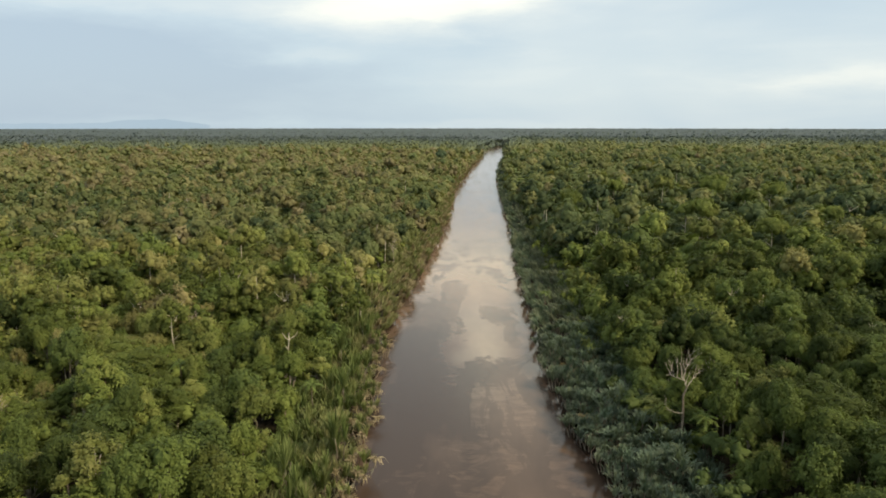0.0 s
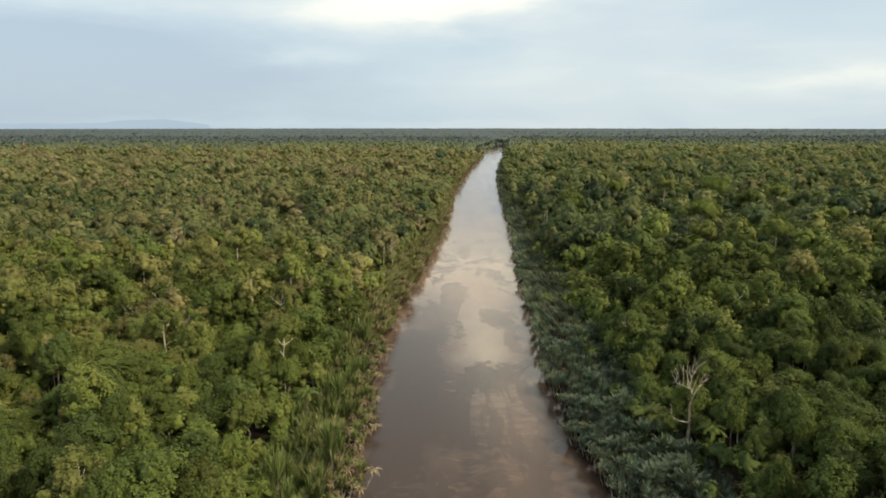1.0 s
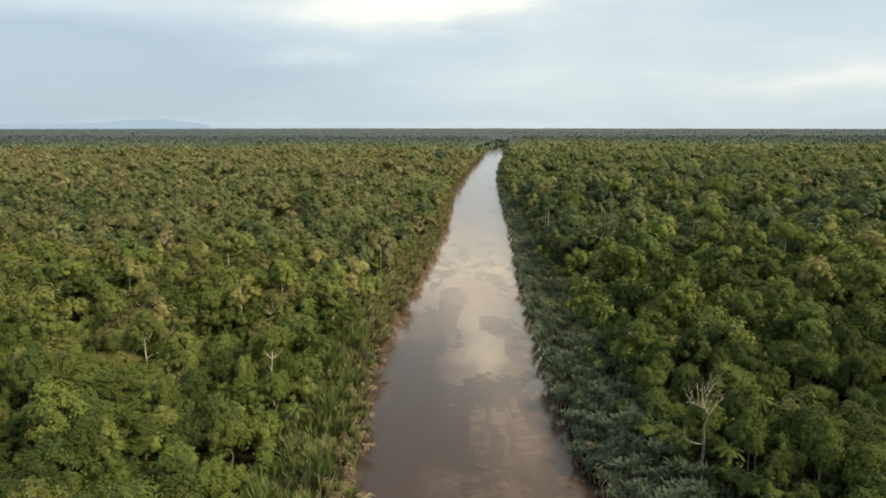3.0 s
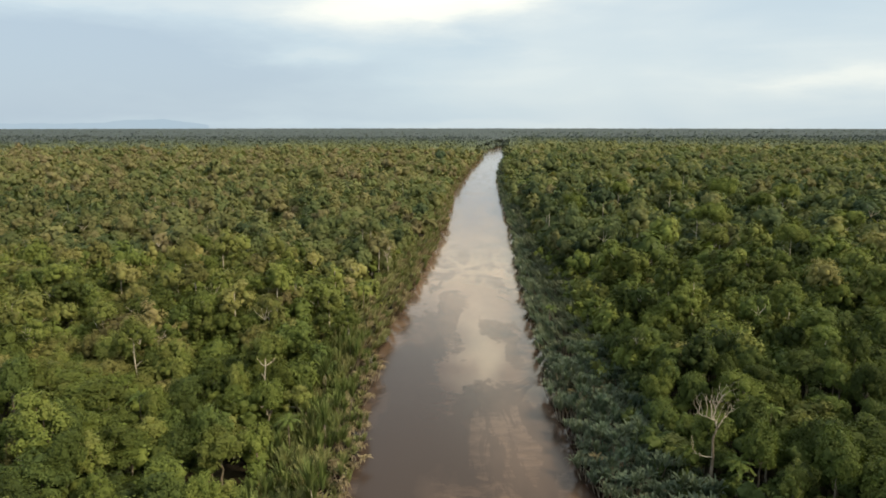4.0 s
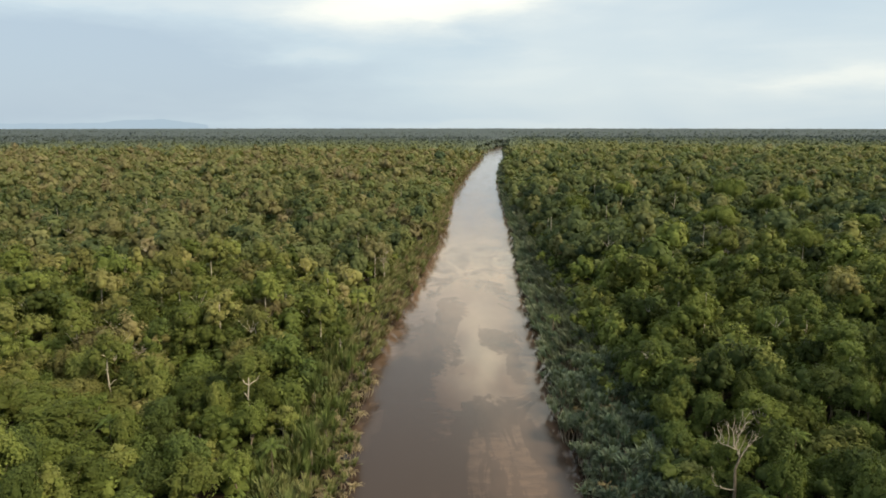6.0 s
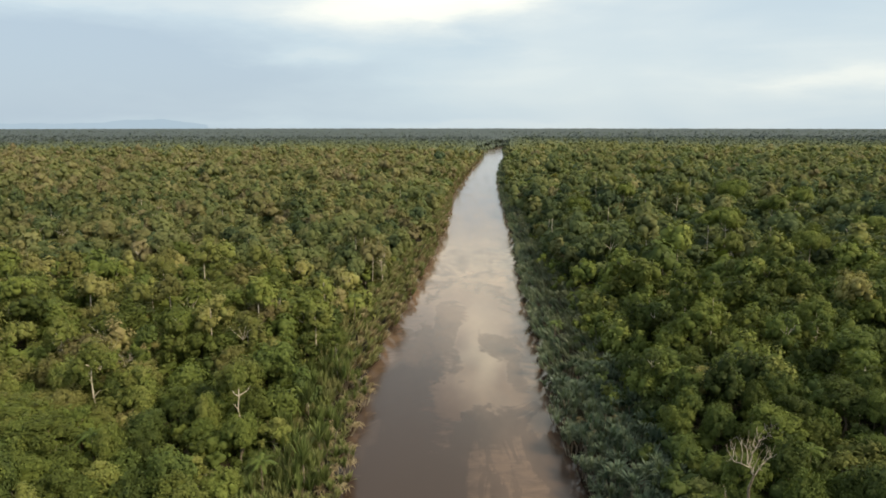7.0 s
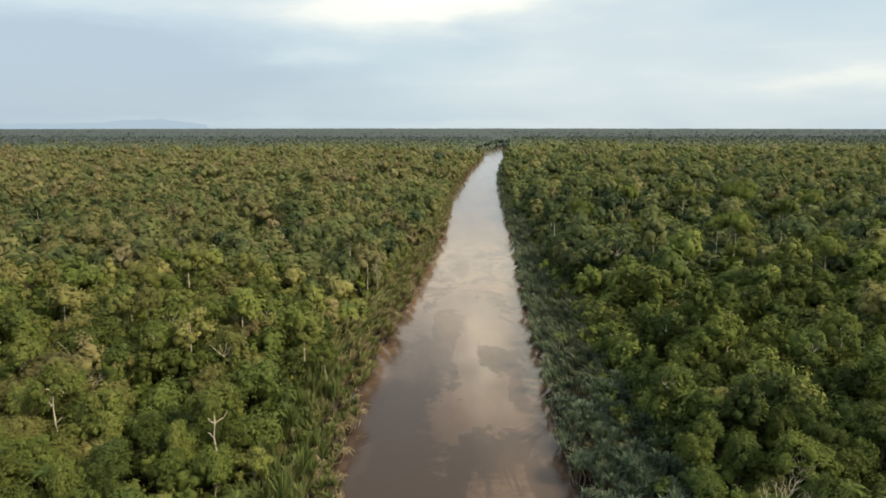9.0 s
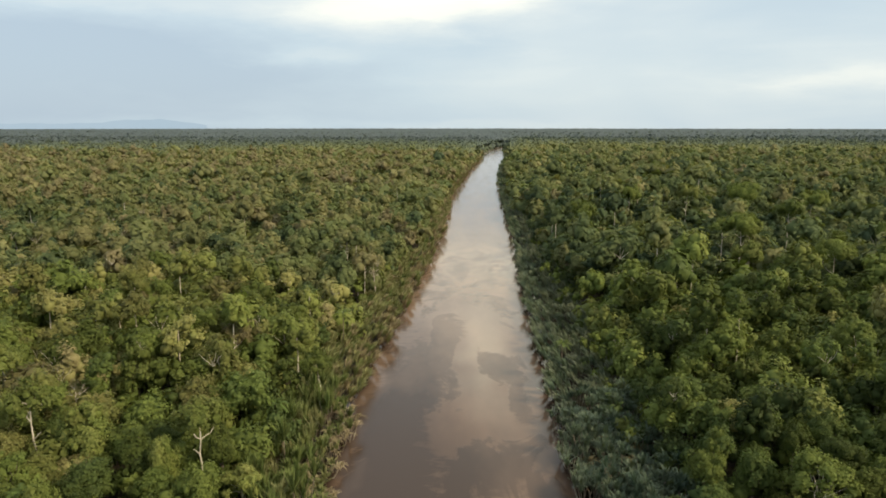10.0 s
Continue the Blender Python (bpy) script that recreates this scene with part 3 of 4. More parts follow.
# trees that stand out by their pale, bare trunks: x, y, height, crown radius
TALL = [(-59.3, 133.0, 21.5, 2.6), (-33.8, 132.0, 20.0, 3.4), (-72.9, 148.0, 22.5, 2.4), (-64.4, 175, 24.5, 3.0), (112, 272, 28, 4.4),
        (116.5, 275, 27, 3.6), (107.5, 276, 26, 3.4), (143.5, 298, 30, 4.2), (124.6, 359.5, 31, 4.6), (78, 281, 24, 3.6), (62.8, 226.6, 20, 3.4),
        (105, 390, 27, 5.0), (99, 238, 24, 4.0), (-105, 190, 23, 3.2), (-22, 165, 16, 2.6), (88, 168, 21, 3.5), (-78, 205, 23, 3.4),
        (80, 109, 19, 3.2), (-73, 188, 21, 3.0), (114, 208, 21, 3.8), (90, 192, 19, 3.2), (136, 230, 22, 3.6), (160, 373, 30, 6.4), (126, 237, 26, 4.8),
        (160, 262, 27, 4.5), (66, 330, 26, 4.5), (178, 345, 29, 5.5)]


def slender_tree(height, radius, tint, label):
    """A tall tree with a pale bare trunk, a few limbs and a small, open crown."""
    root = new("tall_tree")
    tagged(root, label, "tree", group="tall pale-trunked trees")
    wood = Soup()
    top = height - radius * 1.3
    lean = rng.normal(size=2) * 0.5
    path = bent_path((0, 0, -0.3), (lean[0], lean[1], top), 8, 0.12)
    tube(wood, path, np.linspace(0.20, 0.10, 8), 8)
    part("trunk", wood, M_PALE, root, "pale grey bare trunk", True)
    for i in range(5):
        a = i * 1.26 + rng.uniform(-0.4, 0.4)
        limb = Soup()
        start = path[-1 - i % 3]
        tip = start + np.array([math.cos(a) * radius * 0.6, math.sin(a) * radius * 0.6, radius * rng.uniform(0.25, 0.6)])
        tube(limb, bent_path(start, tip, 4, 0.15), (0.12, 0.10, 0.07, 0.03), 5)
        part("limb", limb, M_PALE, root, smooth=True)
    leafy = Soup()
    v, f, t, _ = crown_cloud(radius * 1.15, radius * (0.8 if radius > 4 else 1.2), 14, int(200 * radius * radius), 0.40 if height < 24 else 0.55, 2 if radius > 4 else 3)
    leafy.add(v + (lean[0], lean[1], height), f, tint + t)
    part("crown", leafy, M_LEAF, root)
    return root


for x, y, h, r in TALL:
    t = slender_tree(h, r, float(olive(x, y)) + rng.uniform(0.02, 0.20), "tall slender rainforest tree with pale bare trunk")
    t.matrix_basis = pose(x, y, GROUND, 0, 0, rng.uniform(0, 360))
TALL_XY = np.array([(x, y, 5.4 if h >= 25 else 2.5) for x, y, h, r in TALL] + [(43.1, 106.2, 2.2)])


def far_from(p, others):
    """Leaves a gap round each of others, and an open lane towards the camera so that the trunk stays in sight."""
    keep = np.ones(len(p), bool)
    for ox, oy, gap in others:
        dx, dy = p[:, 0] - ox, p[:, 1] - oy
        keep &= ~((np.hypot(dx, dy) < gap) | ((np.abs(dx - dy * ox / max(oy, 1)) < gap * (0.7 if gap < 5 else 1.3)) & (dy < 0) & (dy > -(1.9 if gap < 5 else 5.0) * gap)))
    return p[keep]


near = far_from(grid(63, NEAR_END, 5.9, 9.0), TALL_XY)
spots = []
for x, y in near:
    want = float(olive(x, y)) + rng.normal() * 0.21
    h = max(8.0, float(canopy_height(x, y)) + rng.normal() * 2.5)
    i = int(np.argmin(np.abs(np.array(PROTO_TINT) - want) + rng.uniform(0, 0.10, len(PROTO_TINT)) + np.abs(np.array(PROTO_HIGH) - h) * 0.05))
    spots.append((i, x, y, GROUND, rng.uniform(0, 360), rng.choice([0.72, 0.85, 0.95, 1.08, 1.25]) * rng.uniform(0.93, 1.07), h / PROTO_HIGH[i]))
copies(protos, spots, "rainforest trees near the river")

# ---------------------------------------------------------------- joined forest behind the single trees
mid, mid_far, mid_wood = Soup(), Soup(), Soup()
for y0, y1, step, leaves, size, lobes, tufts in ((NEAR_END, 176, 6.1, 900, 0.48, 14, 6), (176, 215, 6.3, 540, 0.64, 12, 5), (215, 320, 6.6, 260, 0.95, 9, 4), (320, 460, 7.8, 120, 1.4, 7, 3)):
    kinds = [crown_cloud(3.4, 3.4 * d, lobes + 3 * (k == 1), int(leaves * (0.6 + 0.35 * d)), size, k, tufts, 0.40 if y0 < 200 else 0.26, 1 if y0 < 300 else 0, 0.78 if y0 < 150 else 0.82 if y0 < 200 else 0.92, 1.05 if y0 < 200 else 1.25)
             for k, d in ((0, 1.1), (1, 1.8), (2, 0.8), (3, 1.2), (0, 1.4), (1, 2.1), (3, 1.6), (2, 1.0), (0, 1.2), (3, 1.0))]
    for x, y in far_from(grid(y0, y1, step, 9.0), TALL_XY):
        right = x > bank_right(y)
        h = float(canopy_height(x, y)) + rng.normal() * 2.6 + GROUND
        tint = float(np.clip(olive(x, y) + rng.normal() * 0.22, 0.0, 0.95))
        r = rng.choice([2.5, 3.0, 3.5, 4.1, 4.8]) * rng.uniform(0.9, 1.1) * (1.25 if right and y > 200 else 1.08)
        lone = rng.uniform() < (0.17 if right else 0.08)
        if lone:
            h, r = h + rng.uniform(3, 7) * (1.7 if right and y > 200 else 1.0), rng.uniform(3.2, 4.8) * (1.35 if right and y > 200 else 1.0)
            tint = min(0.9, tint + 0.10)
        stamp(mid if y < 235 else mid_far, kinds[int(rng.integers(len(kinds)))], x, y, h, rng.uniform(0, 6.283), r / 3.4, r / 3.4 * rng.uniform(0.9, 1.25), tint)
        if rng.uniform() < ((0.75 if y > 215 or not right else 0.25) if lone else 0.06):
            tube(mid_wood, bent_path((x, y - r * 0.3, 0), (x, y - r * 0.25, h - r * 0.5), 4, 0.2), (0.20, 0.18, 0.15, 0.11), 5)
        if y < 330 and rng.uniform() < (0.09 if right else 0.20):
            fork = np.array([x + rng.normal() * 0.3, y - r * 0.75, h - r * 1.15])
            for side in (-1, -0.2, 0.35, 1):
                tip = fork + np.array([side * r * rng.uniform(0.3, 0.6), -r * rng.uniform(0.02, 0.22), r * rng.uniform(0.45, 0.85)])
                tube(mid_wood, bent_path(fork, tip, 4, 0.1), np.array([0.075, 0.06, 0.045, 0.025]) * (1 if y < 215 else 1.4), 4)
under = np.stack(np.meshgrid(np.arange(-95, 96, 7.0), np.arange(-45, 56, 6.6)), -1).reshape(-1, 2)
under = under + rng.uniform(-2.6, 2.6, under.shape)
for x, y in under[(under[:, 0] < bank_left(under[:, 1]) - 8) | (under[:, 0] > bank_right(under[:, 1]) + 10)]:
    h, r = float(canopy_height(x, y)) + rng.normal() * 2.2 + GROUND, rng.uniform(2.8, 4.4)
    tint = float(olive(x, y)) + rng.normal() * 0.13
    fill_crown(mid, (x, y, h), r, r * 1.5, 10, 110, 1.2, tint)
    tube(mid_wood, bent_path((x, y, 0), (x, y, h - r), 4, 0.2), (0.26, 0.22, 0.19, 0.14), 5)
tagged(new("forest_canopy", mid.mesh("forest_canopy", M_LEAF, True)), "dense olive and green rainforest canopy", "forest", kind="stuff")
tagged(new("forest_canopy", mid_far.mesh("forest_canopy", M_LEAF_HAZE, True)), "dense olive and green rainforest canopy", "forest", kind="stuff")
tagged(new("forest_trunks", mid_wood.mesh("forest_trunks", M_PALE, True)), "pale trunks between the rainforest crowns", "forest", kind="stuff")


def painted_haze(x, y):
    """How much blue haze the far woods' colour holds; it starts further off past the river's right bank."""
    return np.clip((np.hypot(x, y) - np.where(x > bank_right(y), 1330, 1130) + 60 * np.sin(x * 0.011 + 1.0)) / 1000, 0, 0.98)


def far_crowns(y0, y1, step, leaves, size, lobes, name, mat, hazy=0.0):
    """Many crowns at once, drawn from a few shapes."""
    p = grid(y0, y1, step, 7.0)
    k = len(p)
    x, y = p[:, 0], p[:, 1]
    right = x > bank_right(y)
    tall = rng.uniform(size=k) < np.where(right, 0.16, 0.10)
    h = canopy_height(x, y) + rng.normal(size=k) * (1.3 if hazy else 2.6) + GROUND + tall * rng.uniform(3, 9, k) * (0.6 if hazy else 1.0) * np.where(right, 1.3, 1.0)
    tint = olive(x, y) + rng.normal(size=k) * 0.20 + tall * 0.08
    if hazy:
        tint = painted_haze(x, y) + rng.normal(size=k) * 0.10
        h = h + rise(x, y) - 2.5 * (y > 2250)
    r = rng.choice([0.50, 0.56, 0.64, 0.76, 0.92], k) * rng.uniform(0.9, 1.1, k) * step * np.where(right & (y < 800), 1.1, 1.0)
    kinds = [crown_cloud(1.0, d, lobes, leaves, size / step / 0.58, kd, 3, 0.22, 0, 1.0, 1.3) for kd, d in ((0, 0.8), (1, 1.2), (2, 0.6), (3, 0.8), (0, 1.0), (2, 0.8))]
    soup = Soup()
    which = rng.integers(len(kinds), size=k)
    turn = rng.uniform(0, 6.283, k)
    for j, (v, f, t, _) in enumerate(kinds):
        m = np.flatnonzero(which == j)
        co, si = (np.cos(turn[m]) * r[m])[:, None], (np.sin(turn[m]) * r[m])[:, None]
        q = np.stack([v[:, 0] * co - v[:, 1] * si + x[m, None], v[:, 0] * si + v[:, 1] * co + y[m, None], v[:, 2] * r[m, None] + h[m, None]], -1)
        soup.add(q.reshape(-1, 3), (f[None] + (np.arange(len(m)) * len(v))[:, None, None]).reshape(-1, 3), (tint[m, None] + t).ravel(), np.repeat(rng.uniform(size=len(m)), len(v)))
    tagged(new(name, soup.mesh(name, mat, True)), "continuous rainforest canopy in the distance", "forest", kind="stuff")


far_crowns(460, 760, 8.4, 28, 2.3, 4, "far_canopy", M_LEAF_HAZE)
far_crowns(760, 1120, 10.0, 18, 3.1, 3, "far_canopy", M_LEAF_HAZE)
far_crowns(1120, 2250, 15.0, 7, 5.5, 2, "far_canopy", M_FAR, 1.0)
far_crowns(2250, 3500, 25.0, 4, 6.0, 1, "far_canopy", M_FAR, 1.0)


def understory():
    """Lower crowns that close the gaps below the far canopy."""
    soup = Soup()
    for y0, y1, step in ((335, 460, 5.0), (460, 1120, 8.0)):
        ys = np.arange(y0, y1 + step, step)
        xs = np.arange(-0.82 * y1, 0.82 * y1, step)
        X, Y = np.meshgrid(xs, ys)
        X = X + rng.uniform(-0.35, 0.35, X.shape) * step
        Y = Y + rng.uniform(-0.35, 0.35, Y.shape) * step
        Z = GROUND + canopy_height(X, Y) * np.where(Y < 460, 0.62, 0.78) + rng.normal(size=X.shape) * 1.8
        bad = (np.abs(X) > VIEW * Y + 25) | ((X > bank_left(Y) - 8) & (X < bank_right(Y) + 9))
        idx = np.arange(X.size).reshape(X.shape)
        quads = np.stack([idx[:-1, :-1], idx[:-1, 1:], idx[1:, 1:], idx[1:, :-1]], -1)
        keep = ~(bad[:-1, :-1] | bad[:-1, 1:] | bad[1:, 1:] | bad[1:, :-1])
        q = quads[keep]
        tris = np.concatenate([q[:, [0, 1, 2]], q[:, [0, 2, 3]]])
        soup.add(np.stack([X, Y, Z], -1).reshape(-1, 3), tris, (olive(X, Y) - 0.08 + rng.normal(size=X.shape) * 0.1).ravel(), 0.012)
    tagged(new("understory", soup.mesh("understory", M_LEAF_HAZE)), "lower crowns below the rainforest canopy", "forest", kind="stuff")


understory()


def horizon_woods():
    """The woods that run on to the skyline, as one sheet of ragged treetops."""
    rows = np.geomspace(1110, 4900, 105)
    a = np.radians(np.linspace(-42, 42, 660))
    R, A = np.meshgrid(rows, a, indexing="ij")
    R = R + rng.uniform(-0.3, 0.3, R.shape) * np.gradient(rows)[:, None] * (R < 4800)
    A = A + rng.uniform(-0.4, 0.4, A.shape) * (a[1] - a[0])
    x, y = R * np.sin(A), R * np.cos(A)
    z = 16.5 - 0.6 * (R < 2230) + rise(x, y) + rng.normal(size=R.shape) * 2.6 * (1 - 0.6 * np.clip((R - 1500) / 3000, 0, 1))
    river = (x > bank_left(y) - 8) & (x < bank_right(y) + 8) & (y < 1930)
    v = np.stack([x, y, z], -1).reshape(-1, 3)
    idx = np.arange(v.shape[0]).reshape(R.shape)
    quads = np.stack([idx[:-1, :-1], idx[:-1, 1:], idx[1:, 1:], idx[1:, :-1]], -1)
    keep = ~(river[:-1, :-1] | river[1:, 1:] | river[:-1, 1:] | river[1:, :-1])
    soup = Soup()
    soup.add(v, quads[keep], painted_haze(x, y).ravel() + rng.normal(size=len(v)) * 0.08, 0.013)
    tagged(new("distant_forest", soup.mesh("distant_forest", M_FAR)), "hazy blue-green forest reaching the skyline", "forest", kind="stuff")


horizon_woods()


def bend_woods():
    """The wall of forest where the river turns away."""
    soup = Soup()
    for x in np.arange(110, 270, 6.0):
        for row, top in ((0, 8), (5, 13), (11, 18), (18, 19)):
            y = 1936 + row + rng.uniform(-2, 2)
            r = rng.uniform(4.0, 6.0)
            fill_crown(soup, (x + rng.uniform(-3, 3), y, top + 2 + rng.normal() * 1.5), r, r * 1.4, 9, 16, 3.2, 0.72 + rng.normal() * 0.06, core=0)
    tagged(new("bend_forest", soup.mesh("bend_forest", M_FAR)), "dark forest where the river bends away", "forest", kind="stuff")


bend_woods()


# ---------------------------------------------------------------- undergrowth
def undergrowth():
    soup = Soup()
    for y0, y1, step, leaves, size in ((60, 140, 4.2, 100, 0.60), (140, 200, 4.4, 60, 0.75), (200, 345, 5.2, 26, 1.25)):
        for x, y in far_from(grid(y0, y1, step, 8.5, 0.75), TALL_XY[TALL_XY[:, 2] > 5]):
            r = rng.uniform(1.8, 3.2)
            h = GROUND + rng.uniform(0.40, 0.84) * float(canopy_height(x, y))
            fill_crown(soup, (x, y, h), r, r * 0.8, 5, leaves, size, float(olive(x, y)) - 0.06 + rng.normal() * 0.12, core=1 if y1 < 150 else 0)
    for x, y, h in ((40.6, 103.2, 6.5), (45.2, 102.8, 7.5), (39.6, 106.4, 7.0), (46.8, 107.6, 9.0), (43.0, 100.6, 6.0), (43.4, 104.4, 5.5), (41.0, 109.5, 9.0)):
        fill_crown(soup, (x, y, h), 2.1, 1.8, 7, 190, 0.45, 0.22 + rng.normal() * 0.08, core=1)
    tagged(new("undergrowth", soup.mesh("undergrowth", M_LEAF, True)), "tangled green undergrowth below the canopy", "undergrowth", kind="stuff")


undergrowth()


# ---------------------------------------------------------------- pandan thickets along the banks
def blades(soup, top, count, length, width, droop, tint, spread=1.0, lean=0.0):
    """A rosette of long arching sword leaves round the head of a stem."""
    a = rng.uniform(0, 6.283, count)
    lift = rng.uniform(0.80, 1.50, count) / spread
    ln = length * rng.uniform(0.7, 1.2, count)
    out = np.stack([np.cos(a), np.sin(a), 0 * a], 1)
    start = unit(out * np.cos(lift)[:, None] + np.array([0, 0, 1.0]) * np.sin(lift)[:, None] + np.array([lean, 0, 0]))
    side = np.stack([-np.sin(a), np.cos(a), 0 * a], 1)
    u = np.array([0.0, 0.35, 0.7, 1.0])
    wid = np.array([0.6, 1.0, 0.7, 0.0]) * width * 0.5
    ctr = np.asarray(top) + start[:, None] * (ln[:, None] * u)[..., None] - np.array([0, 0, 1.0]) * (droop * ln[:, None] * u ** 2.2)[..., None]
    l, r = ctr - side[:, None] * wid[None, :, None], ctr + side[:, None] * wid[None, :, None]
    keel = np.array([0, 0, 1.0]) * wid[None, :, None] * 0.6
    v = np.concatenate([(l + keel)[:, :3], (r + keel)[:, :3], ctr[:, 3:]], 1)
    base = (np.arange(count) * 7)[:, None]
    soup.add(v.reshape(-1, 3), np.concatenate([base + np.array([0, 3, 4, 1]), base + np.array([1, 4, 5, 2])]), np.full(count * 7, tint))
    tri = base + np.array([2, 5, 6])
    soup.f.append(tri + soup.count - count * 7)


def pandan_clump(label, heads, tall, mat, dry_share, tint, droop=0.45, length=3.0, count=34, wide=0.24):
    root = new("pandan_clump")
    tagged(root, label, "pandan")
    for i in range(heads):
        a = i * 2.4 + rng.uniform(-0.4, 0.4)
        d = 0.35 + 0.75 * math.sqrt(i)
        h = tall * rng.uniform(0.45, 1.0)
        x, y = math.cos(a) * d, math.sin(a) * d
        stem = Soup()
        tube(stem, bent_path((x * 0.4, y * 0.4, -0.6), (x, y, h), 4, 0.08), (0.10, 0.09, 0.08, 0.07), 5)
        part("stem", stem, M_BARK, root, smooth=True)
        head = Soup()
        dry = i >= heads * (1 - dry_share)
        blades(head, (x, y, h), count, length, wide, 0.85 if dry else droop * 0.7, tint + rng.uniform(-0.2, 0.2), 0.86)
        part("leaf_rosette", head, M_DRY if dry else mat, root, "drooping dry tan blades" if dry else "")
    return root


def strip(y0, y1, step, side, width, over=1.6):
    out = []
    for y in np.arange(y0, y1, step):
        for d in np.arange(-over, width, step):
            yy = y + rng.uniform(-0.45, 0.45) * step
            dd = d + rng.uniform(-0.45, 0.45) * step
            x = bank_left(yy) - dd if side < 0 else bank_right(yy) + dd
            out.append((float(x), float(yy), float(dd)))
    return out


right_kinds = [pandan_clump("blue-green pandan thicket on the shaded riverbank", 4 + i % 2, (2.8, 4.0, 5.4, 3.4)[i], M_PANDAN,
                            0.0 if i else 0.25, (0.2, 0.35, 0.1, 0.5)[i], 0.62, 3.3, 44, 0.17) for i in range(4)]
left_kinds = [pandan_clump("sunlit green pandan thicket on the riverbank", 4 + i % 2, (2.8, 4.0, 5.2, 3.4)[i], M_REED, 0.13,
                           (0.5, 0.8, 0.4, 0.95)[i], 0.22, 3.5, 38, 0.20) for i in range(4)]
edge_kinds = [pandan_clump("dry tan pandan leaves leaning over the water", 4, (1.3, 2.1)[i], M_REED, 0.5, 0.75, 0.5, 2.7, 34, 0.17) for i in range(2)]

fringe_kinds = [pandan_clump("blue-green pandan with dry leaves bent over the water", 4, (1.4, 2.2)[i], M_PANDAN, 0.2, 0.5, 0.75, 3.0, 32, 0.18) for i in range(2)]


def plant(kinds, spots, group):
    copies(kinds, [(int(rng.integers(len(kinds))), x, y, z, rng.uniform(0, 360), rng.uniform(0.85, 1.3), rng.uniform(0.8, 1.3))
                   for x, y, z in spots], group)


PANDAN_END = 172.0
right = strip(84, PANDAN_END, 2.75, 1, 13.0)
plant(right_kinds, [(x, y, 0.5) for x, y, d in right if d > 0.0], "pandan thickets on the shaded bank")
plant(fringe_kinds, [(x, y, 0.3) for x, y, d in right if d <= 0.0], "dry pandan edges of the shaded bank")
left = strip(84, PANDAN_END, 2.75, -1, 10.5, 1.2)
plant(left_kinds, [(x, y, 0.5) for x, y, d in left if d > 1.7], "pandan thickets on the sunlit bank")
plant(edge_kinds, [(x, y, 0.3) for x, y, d in left if d <= 1.7], "dry pandan edges of the sunlit bank")


def far_pandan(side, mat, name, label, width, tint, dry):
    soup = Soup()
    for y0, y1, step, count, wide, length in ((-45, 84, 3.4, 24, 0.4, 2.9), (PANDAN_END, 330, 2.6, 34, 0.28, 4.4), (330, 640, 3.8, 26, 0.5, 4.8), (640, 1500, 9, 16, 1.5, 6.0)):
        for x, y, d in strip(y0, y1, step * (0.8 if side < 0 else 0.9), side, (width + 3) * (1.0 if y0 < 300 else 0.5), 1.5):
            share = float(d < 3.0) if side > 0 else (0.5 if d < 2.0 else 0.16 if d < 8.0 else 0.0)
            if (rng.uniform() < share) == dry:
                blades(soup, (x, y, np.interp(d, [0, 6], [0.7, 2.0]) + rng.uniform(0.0, 2.4)), count, length, wide, 0.26, tint + rng.normal() * 0.28, 0.80, -0.40 * side)
    tagged(new(name, soup.mesh(name, mat)), label, "pandan", kind="stuff")


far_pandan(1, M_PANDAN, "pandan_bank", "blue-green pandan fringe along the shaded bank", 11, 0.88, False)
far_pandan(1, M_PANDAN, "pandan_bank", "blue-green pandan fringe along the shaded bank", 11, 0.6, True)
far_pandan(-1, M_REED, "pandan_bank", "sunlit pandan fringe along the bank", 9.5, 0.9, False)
far_pandan(-1, M_DRY, "dry_bank_fringe", "dry tan leaves along the waterline", 9, 0.65, True)


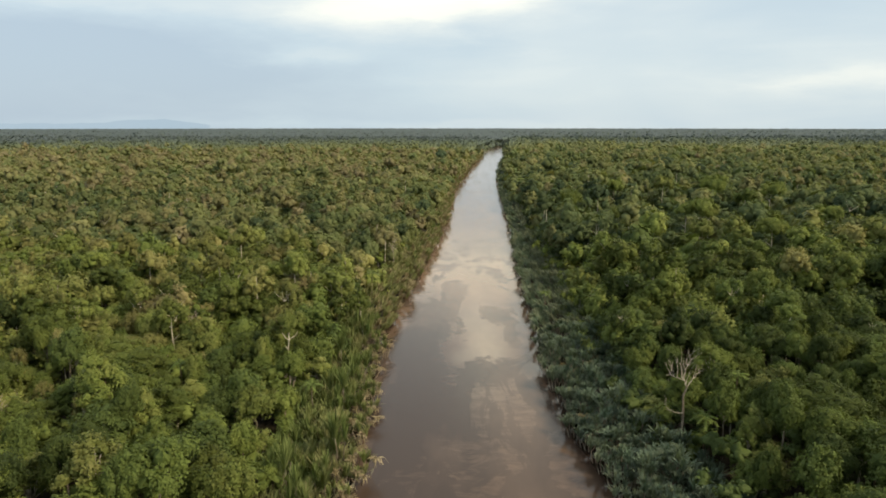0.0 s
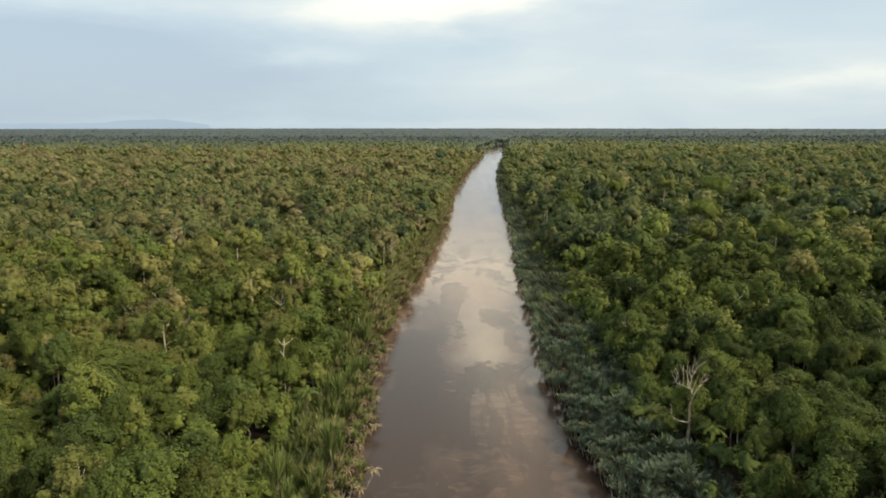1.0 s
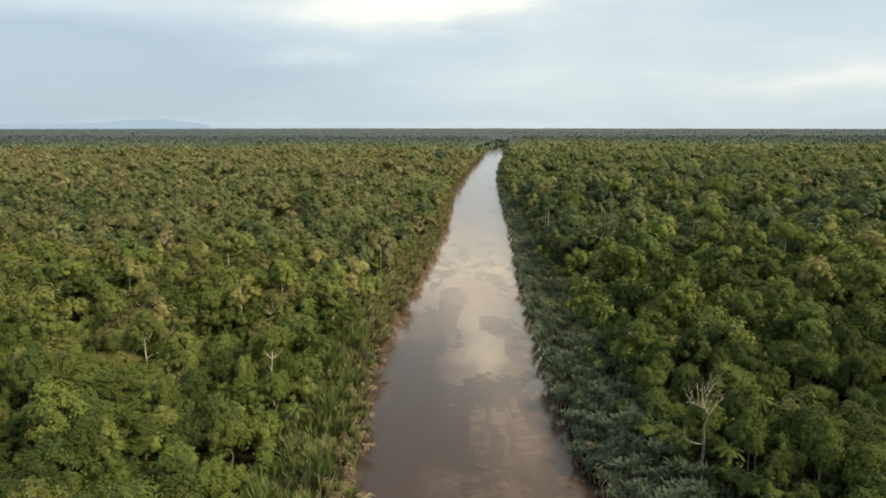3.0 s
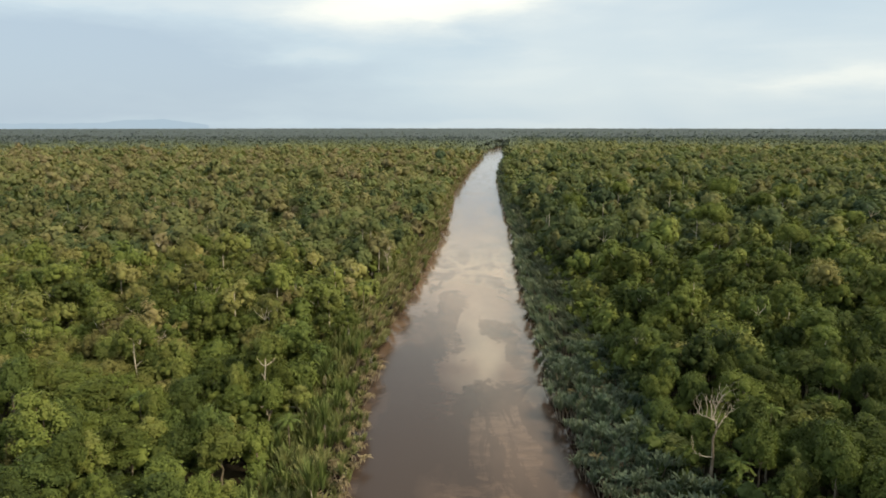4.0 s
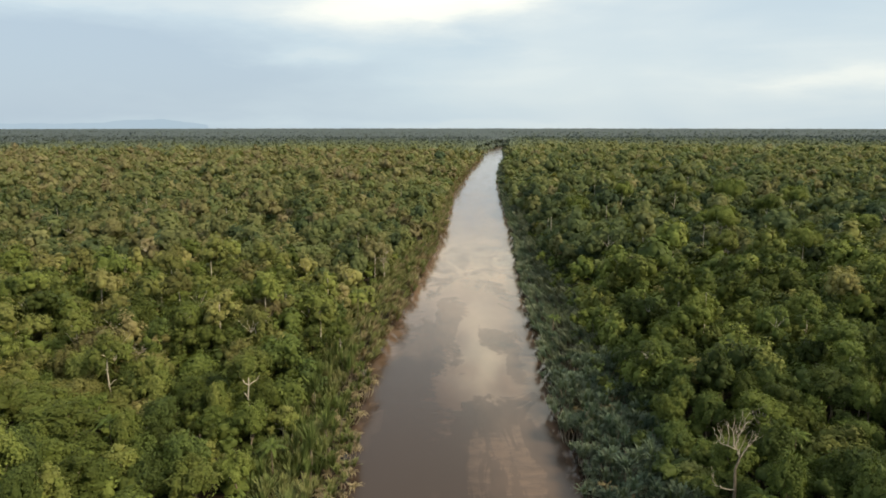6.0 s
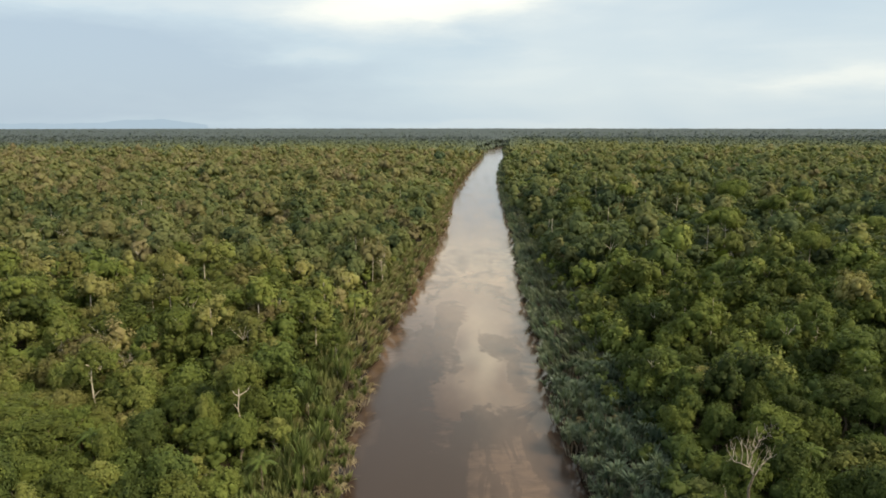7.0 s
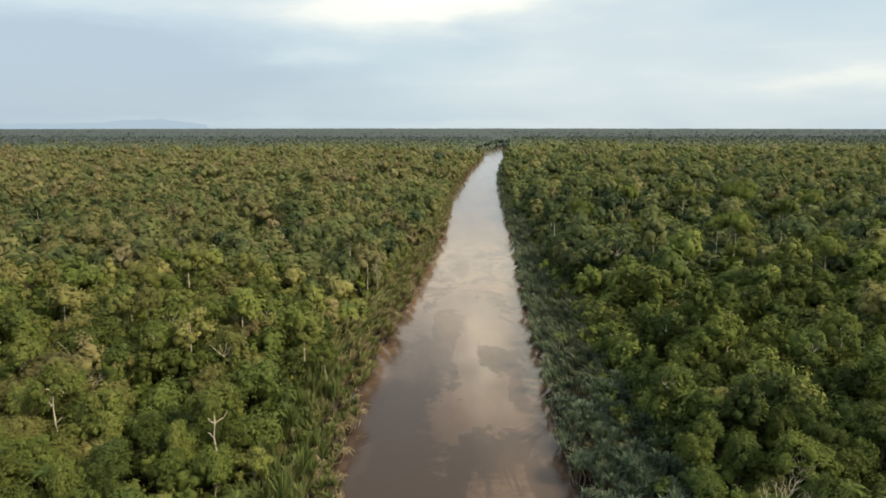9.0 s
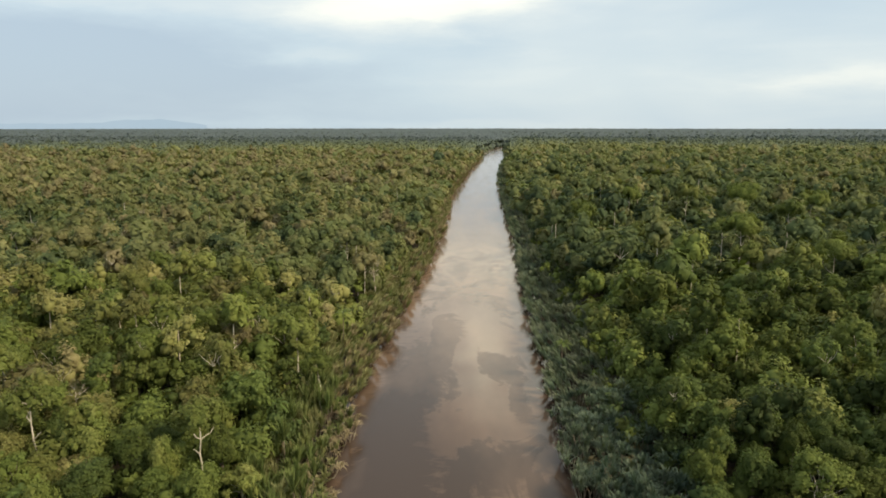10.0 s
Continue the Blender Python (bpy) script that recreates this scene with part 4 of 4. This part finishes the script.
# ---------------------------------------------------------------- the bare dead tree and small palms
def dead_tree():
    root = new("dead_tree")
    tagged(root, "bare bleached dead tree with forked limbs", "dead tree")
    trunk = Soup()
    path = np.array([(0, 0, -0.3), (0.1, 0, 4), (0.2, 0.1, 8), (-0.1, 0, 11.5), (0.5, 0, 13.6)])
    tube(trunk, path, (0.28, 0.25, 0.21, 0.17, 0.13), 8)
    part("trunk", trunk, M_BARK, root, "dark weathered trunk", True)
    forks = [((0.5, 0, 13.4), (-0.6, 0, 15.2), 0.13), ((0.4, 0, 13.2), (1.6, 0.4, 14.8), 0.12), ((-0.2, 0, 14.6), (-2.8, 0.3, 15.6), 0.10),
             ((-0.6, 0, 15.2), (-1.0, -0.3, 18.6), 0.10), ((-0.5, 0, 15.0), (0.9, 0.5, 18.2), 0.10), ((1.6, 0.4, 14.8), (2.6, 0.2, 16.4), 0.08),
             ((-2.8, 0.3, 15.6), (-3.5, 0, 17.6), 0.07), ((-2.0, 0.3, 15.4), (-2.3, 0.6, 17.2), 0.06), ((0.9, 0.5, 18.0), (1.9, 0.2, 19.2), 0.05),
             ((0.4, 0.4, 17.2), (0.5, 0.6, 19.8), 0.06), ((-0.9, -0.2, 17.4), (-1.9, 0.1, 18.8), 0.05), ((-0.2, 0.2, 16.4), (0.1, -0.8, 18.3), 0.05),
             ((0.1, 0, 8.4), (-2.4, 0.2, 8.8), 0.10), ((-2.4, 0.2, 8.8), (-3.2, 0.1, 10.6), 0.06), ((2.2, 0.3, 15.6), (3.0, 0.8, 15.9), 0.04),
             ((-1.4, 0.1, 15.2), (-1.7, -0.2, 18.2), 0.08), ((-0.3, 0, 14.8), (-0.3, 0.4, 17.9), 0.09), ((0.3, 0.1, 13.9), (0.9, -0.3, 17.0), 0.08),
             ((0.2, 0.3, 16.6), (1.2, 0.1, 19.9), 0.06), ((-2.6, 0.3, 15.6), (-3.0, 0.2, 18.3), 0.06), ((1.4, 0.3, 14.6), (1.7, 0.0, 16.8), 0.06)]
    for a, b, r in forks:
        limb = Soup()
        run = bent_path(a, b, 5, 0.14)
        tube(limb, run, (r, r * 0.85, r * 0.7, r * 0.5, r * 0.25), 6)
        for k in range(3):
            start = run[2 + k % 3]
            way = unit(np.subtract(b, a)) + rng.normal(size=3) * 0.55 + (0, 0, 0.35)
            tube(limb, bent_path(start, start + way * rng.uniform(0.5, 1.1), 3, 0.06), (r * 0.4, r * 0.3, 0.012), 4)
        part("limb", limb, M_DEAD, root, smooth=True)
    root.matrix_basis = pose(43.1, 106.2, GROUND, 0, 0, 0)


dead_tree()


def palm(height, tint):
    root = new("palm_tree")
    tagged(root, "small feathery green palm among the trees", "palm", group="palms")
    wood = Soup()
    tube(wood, bent_path((0, 0, -0.3), (0.3, 0.1, height), 5, 0.05), (0.16, 0.14, 0.12, 0.11, 0.1), 6)
    part("trunk", wood, M_BARK, root, smooth=True)
    for i in range(14):
        a = i * 2.399
        lift = 0.2 + 0.9 * (i / 14)
        frond = Soup()
        out = np.array([math.cos(a), math.sin(a), 0])
        sd = np.array([-math.sin(a), math.cos(a), 0])
        u = np.linspace(0, 1, 9)
        rib = np.array([0.3, 0.1, height]) + out * (2.6 * u * math.cos(lift * 0.8))[:, None] + np.array([0, 0, 1.0]) * (2.6 * u * math.sin(lift) - 1.7 * u ** 2)[:, None]
        for s in (-1, 1):
            for k in range(1, 9):
                tip = rib[k] + sd * s * 0.75 * (1.1 - u[k] * 0.6) + out * 0.35 - np.array([0, 0, 0.22])
                frond.add([rib[k - 1], rib[k], tip], [(0, 1, 2)], tint)
        part("frond", frond, M_PALM, root)
    return root


for x, y, h in ((46.5, 104.5, 8.5), (31, 187, 9), (58, 118, 11), (70, 131, 12), (-28, 152, 10), (-26, 118, 9), (62, 152, 12), (-52, 118, 13),
                (82, 176, 13), (-24, 206, 11), (48, 148, 11)):
    palm(h, rng.uniform(0, 1)).matrix_basis = pose(x, y, GROUND, 0, 0, rng.uniform(0, 360))


def bare_tree(height, spread):
    """A small leafless tree of grey twigs."""
    root = new("bare_tree")
    tagged(root, "small leafless grey tree among green crowns", "dead tree", group="leafless trees")
    trunk = Soup()
    path = bent_path((0, 0, -0.3), (0.3, 0.2, height * 0.7), 5, 0.15)
    tube(trunk, path, np.linspace(0.2, 0.1, 5), 6)
    part("trunk", trunk, M_DEAD, root, smooth=True)
    for i in range(11):
        a = i * 2.399
        start = path[-1] - (0, 0, 0.25 * i)
        mid_tip = start + np.array([math.cos(a), math.sin(a), 0.7]) * spread * rng.uniform(0.35, 0.6)
        limb = Soup()
        tube(limb, bent_path(start, mid_tip, 4, 0.12), (0.09, 0.07, 0.055, 0.04), 5)
        for j in range(4):
            way = unit(rng.normal(size=3) * 0.6 + np.array([math.cos(a), math.sin(a), 0.9]))
            tube(limb, bent_path(mid_tip, mid_tip + way * spread * rng.uniform(0.35, 0.6), 3, 0.08), (0.04, 0.03, 0.012), 4)
        part("limb", limb, M_DEAD, root, smooth=True)
    return root


for x, y, h in ((-53, 104, 15.5), (-60, 102, 15), (-76, 100, 18), (-62, 148, 19), (79, 171, 15), (-20, 250, 17), (-95, 160, 19)):
    bare_tree(h, 2.4).matrix_basis = pose(x, y, GROUND, 0, 0, rng.uniform(0, 360))
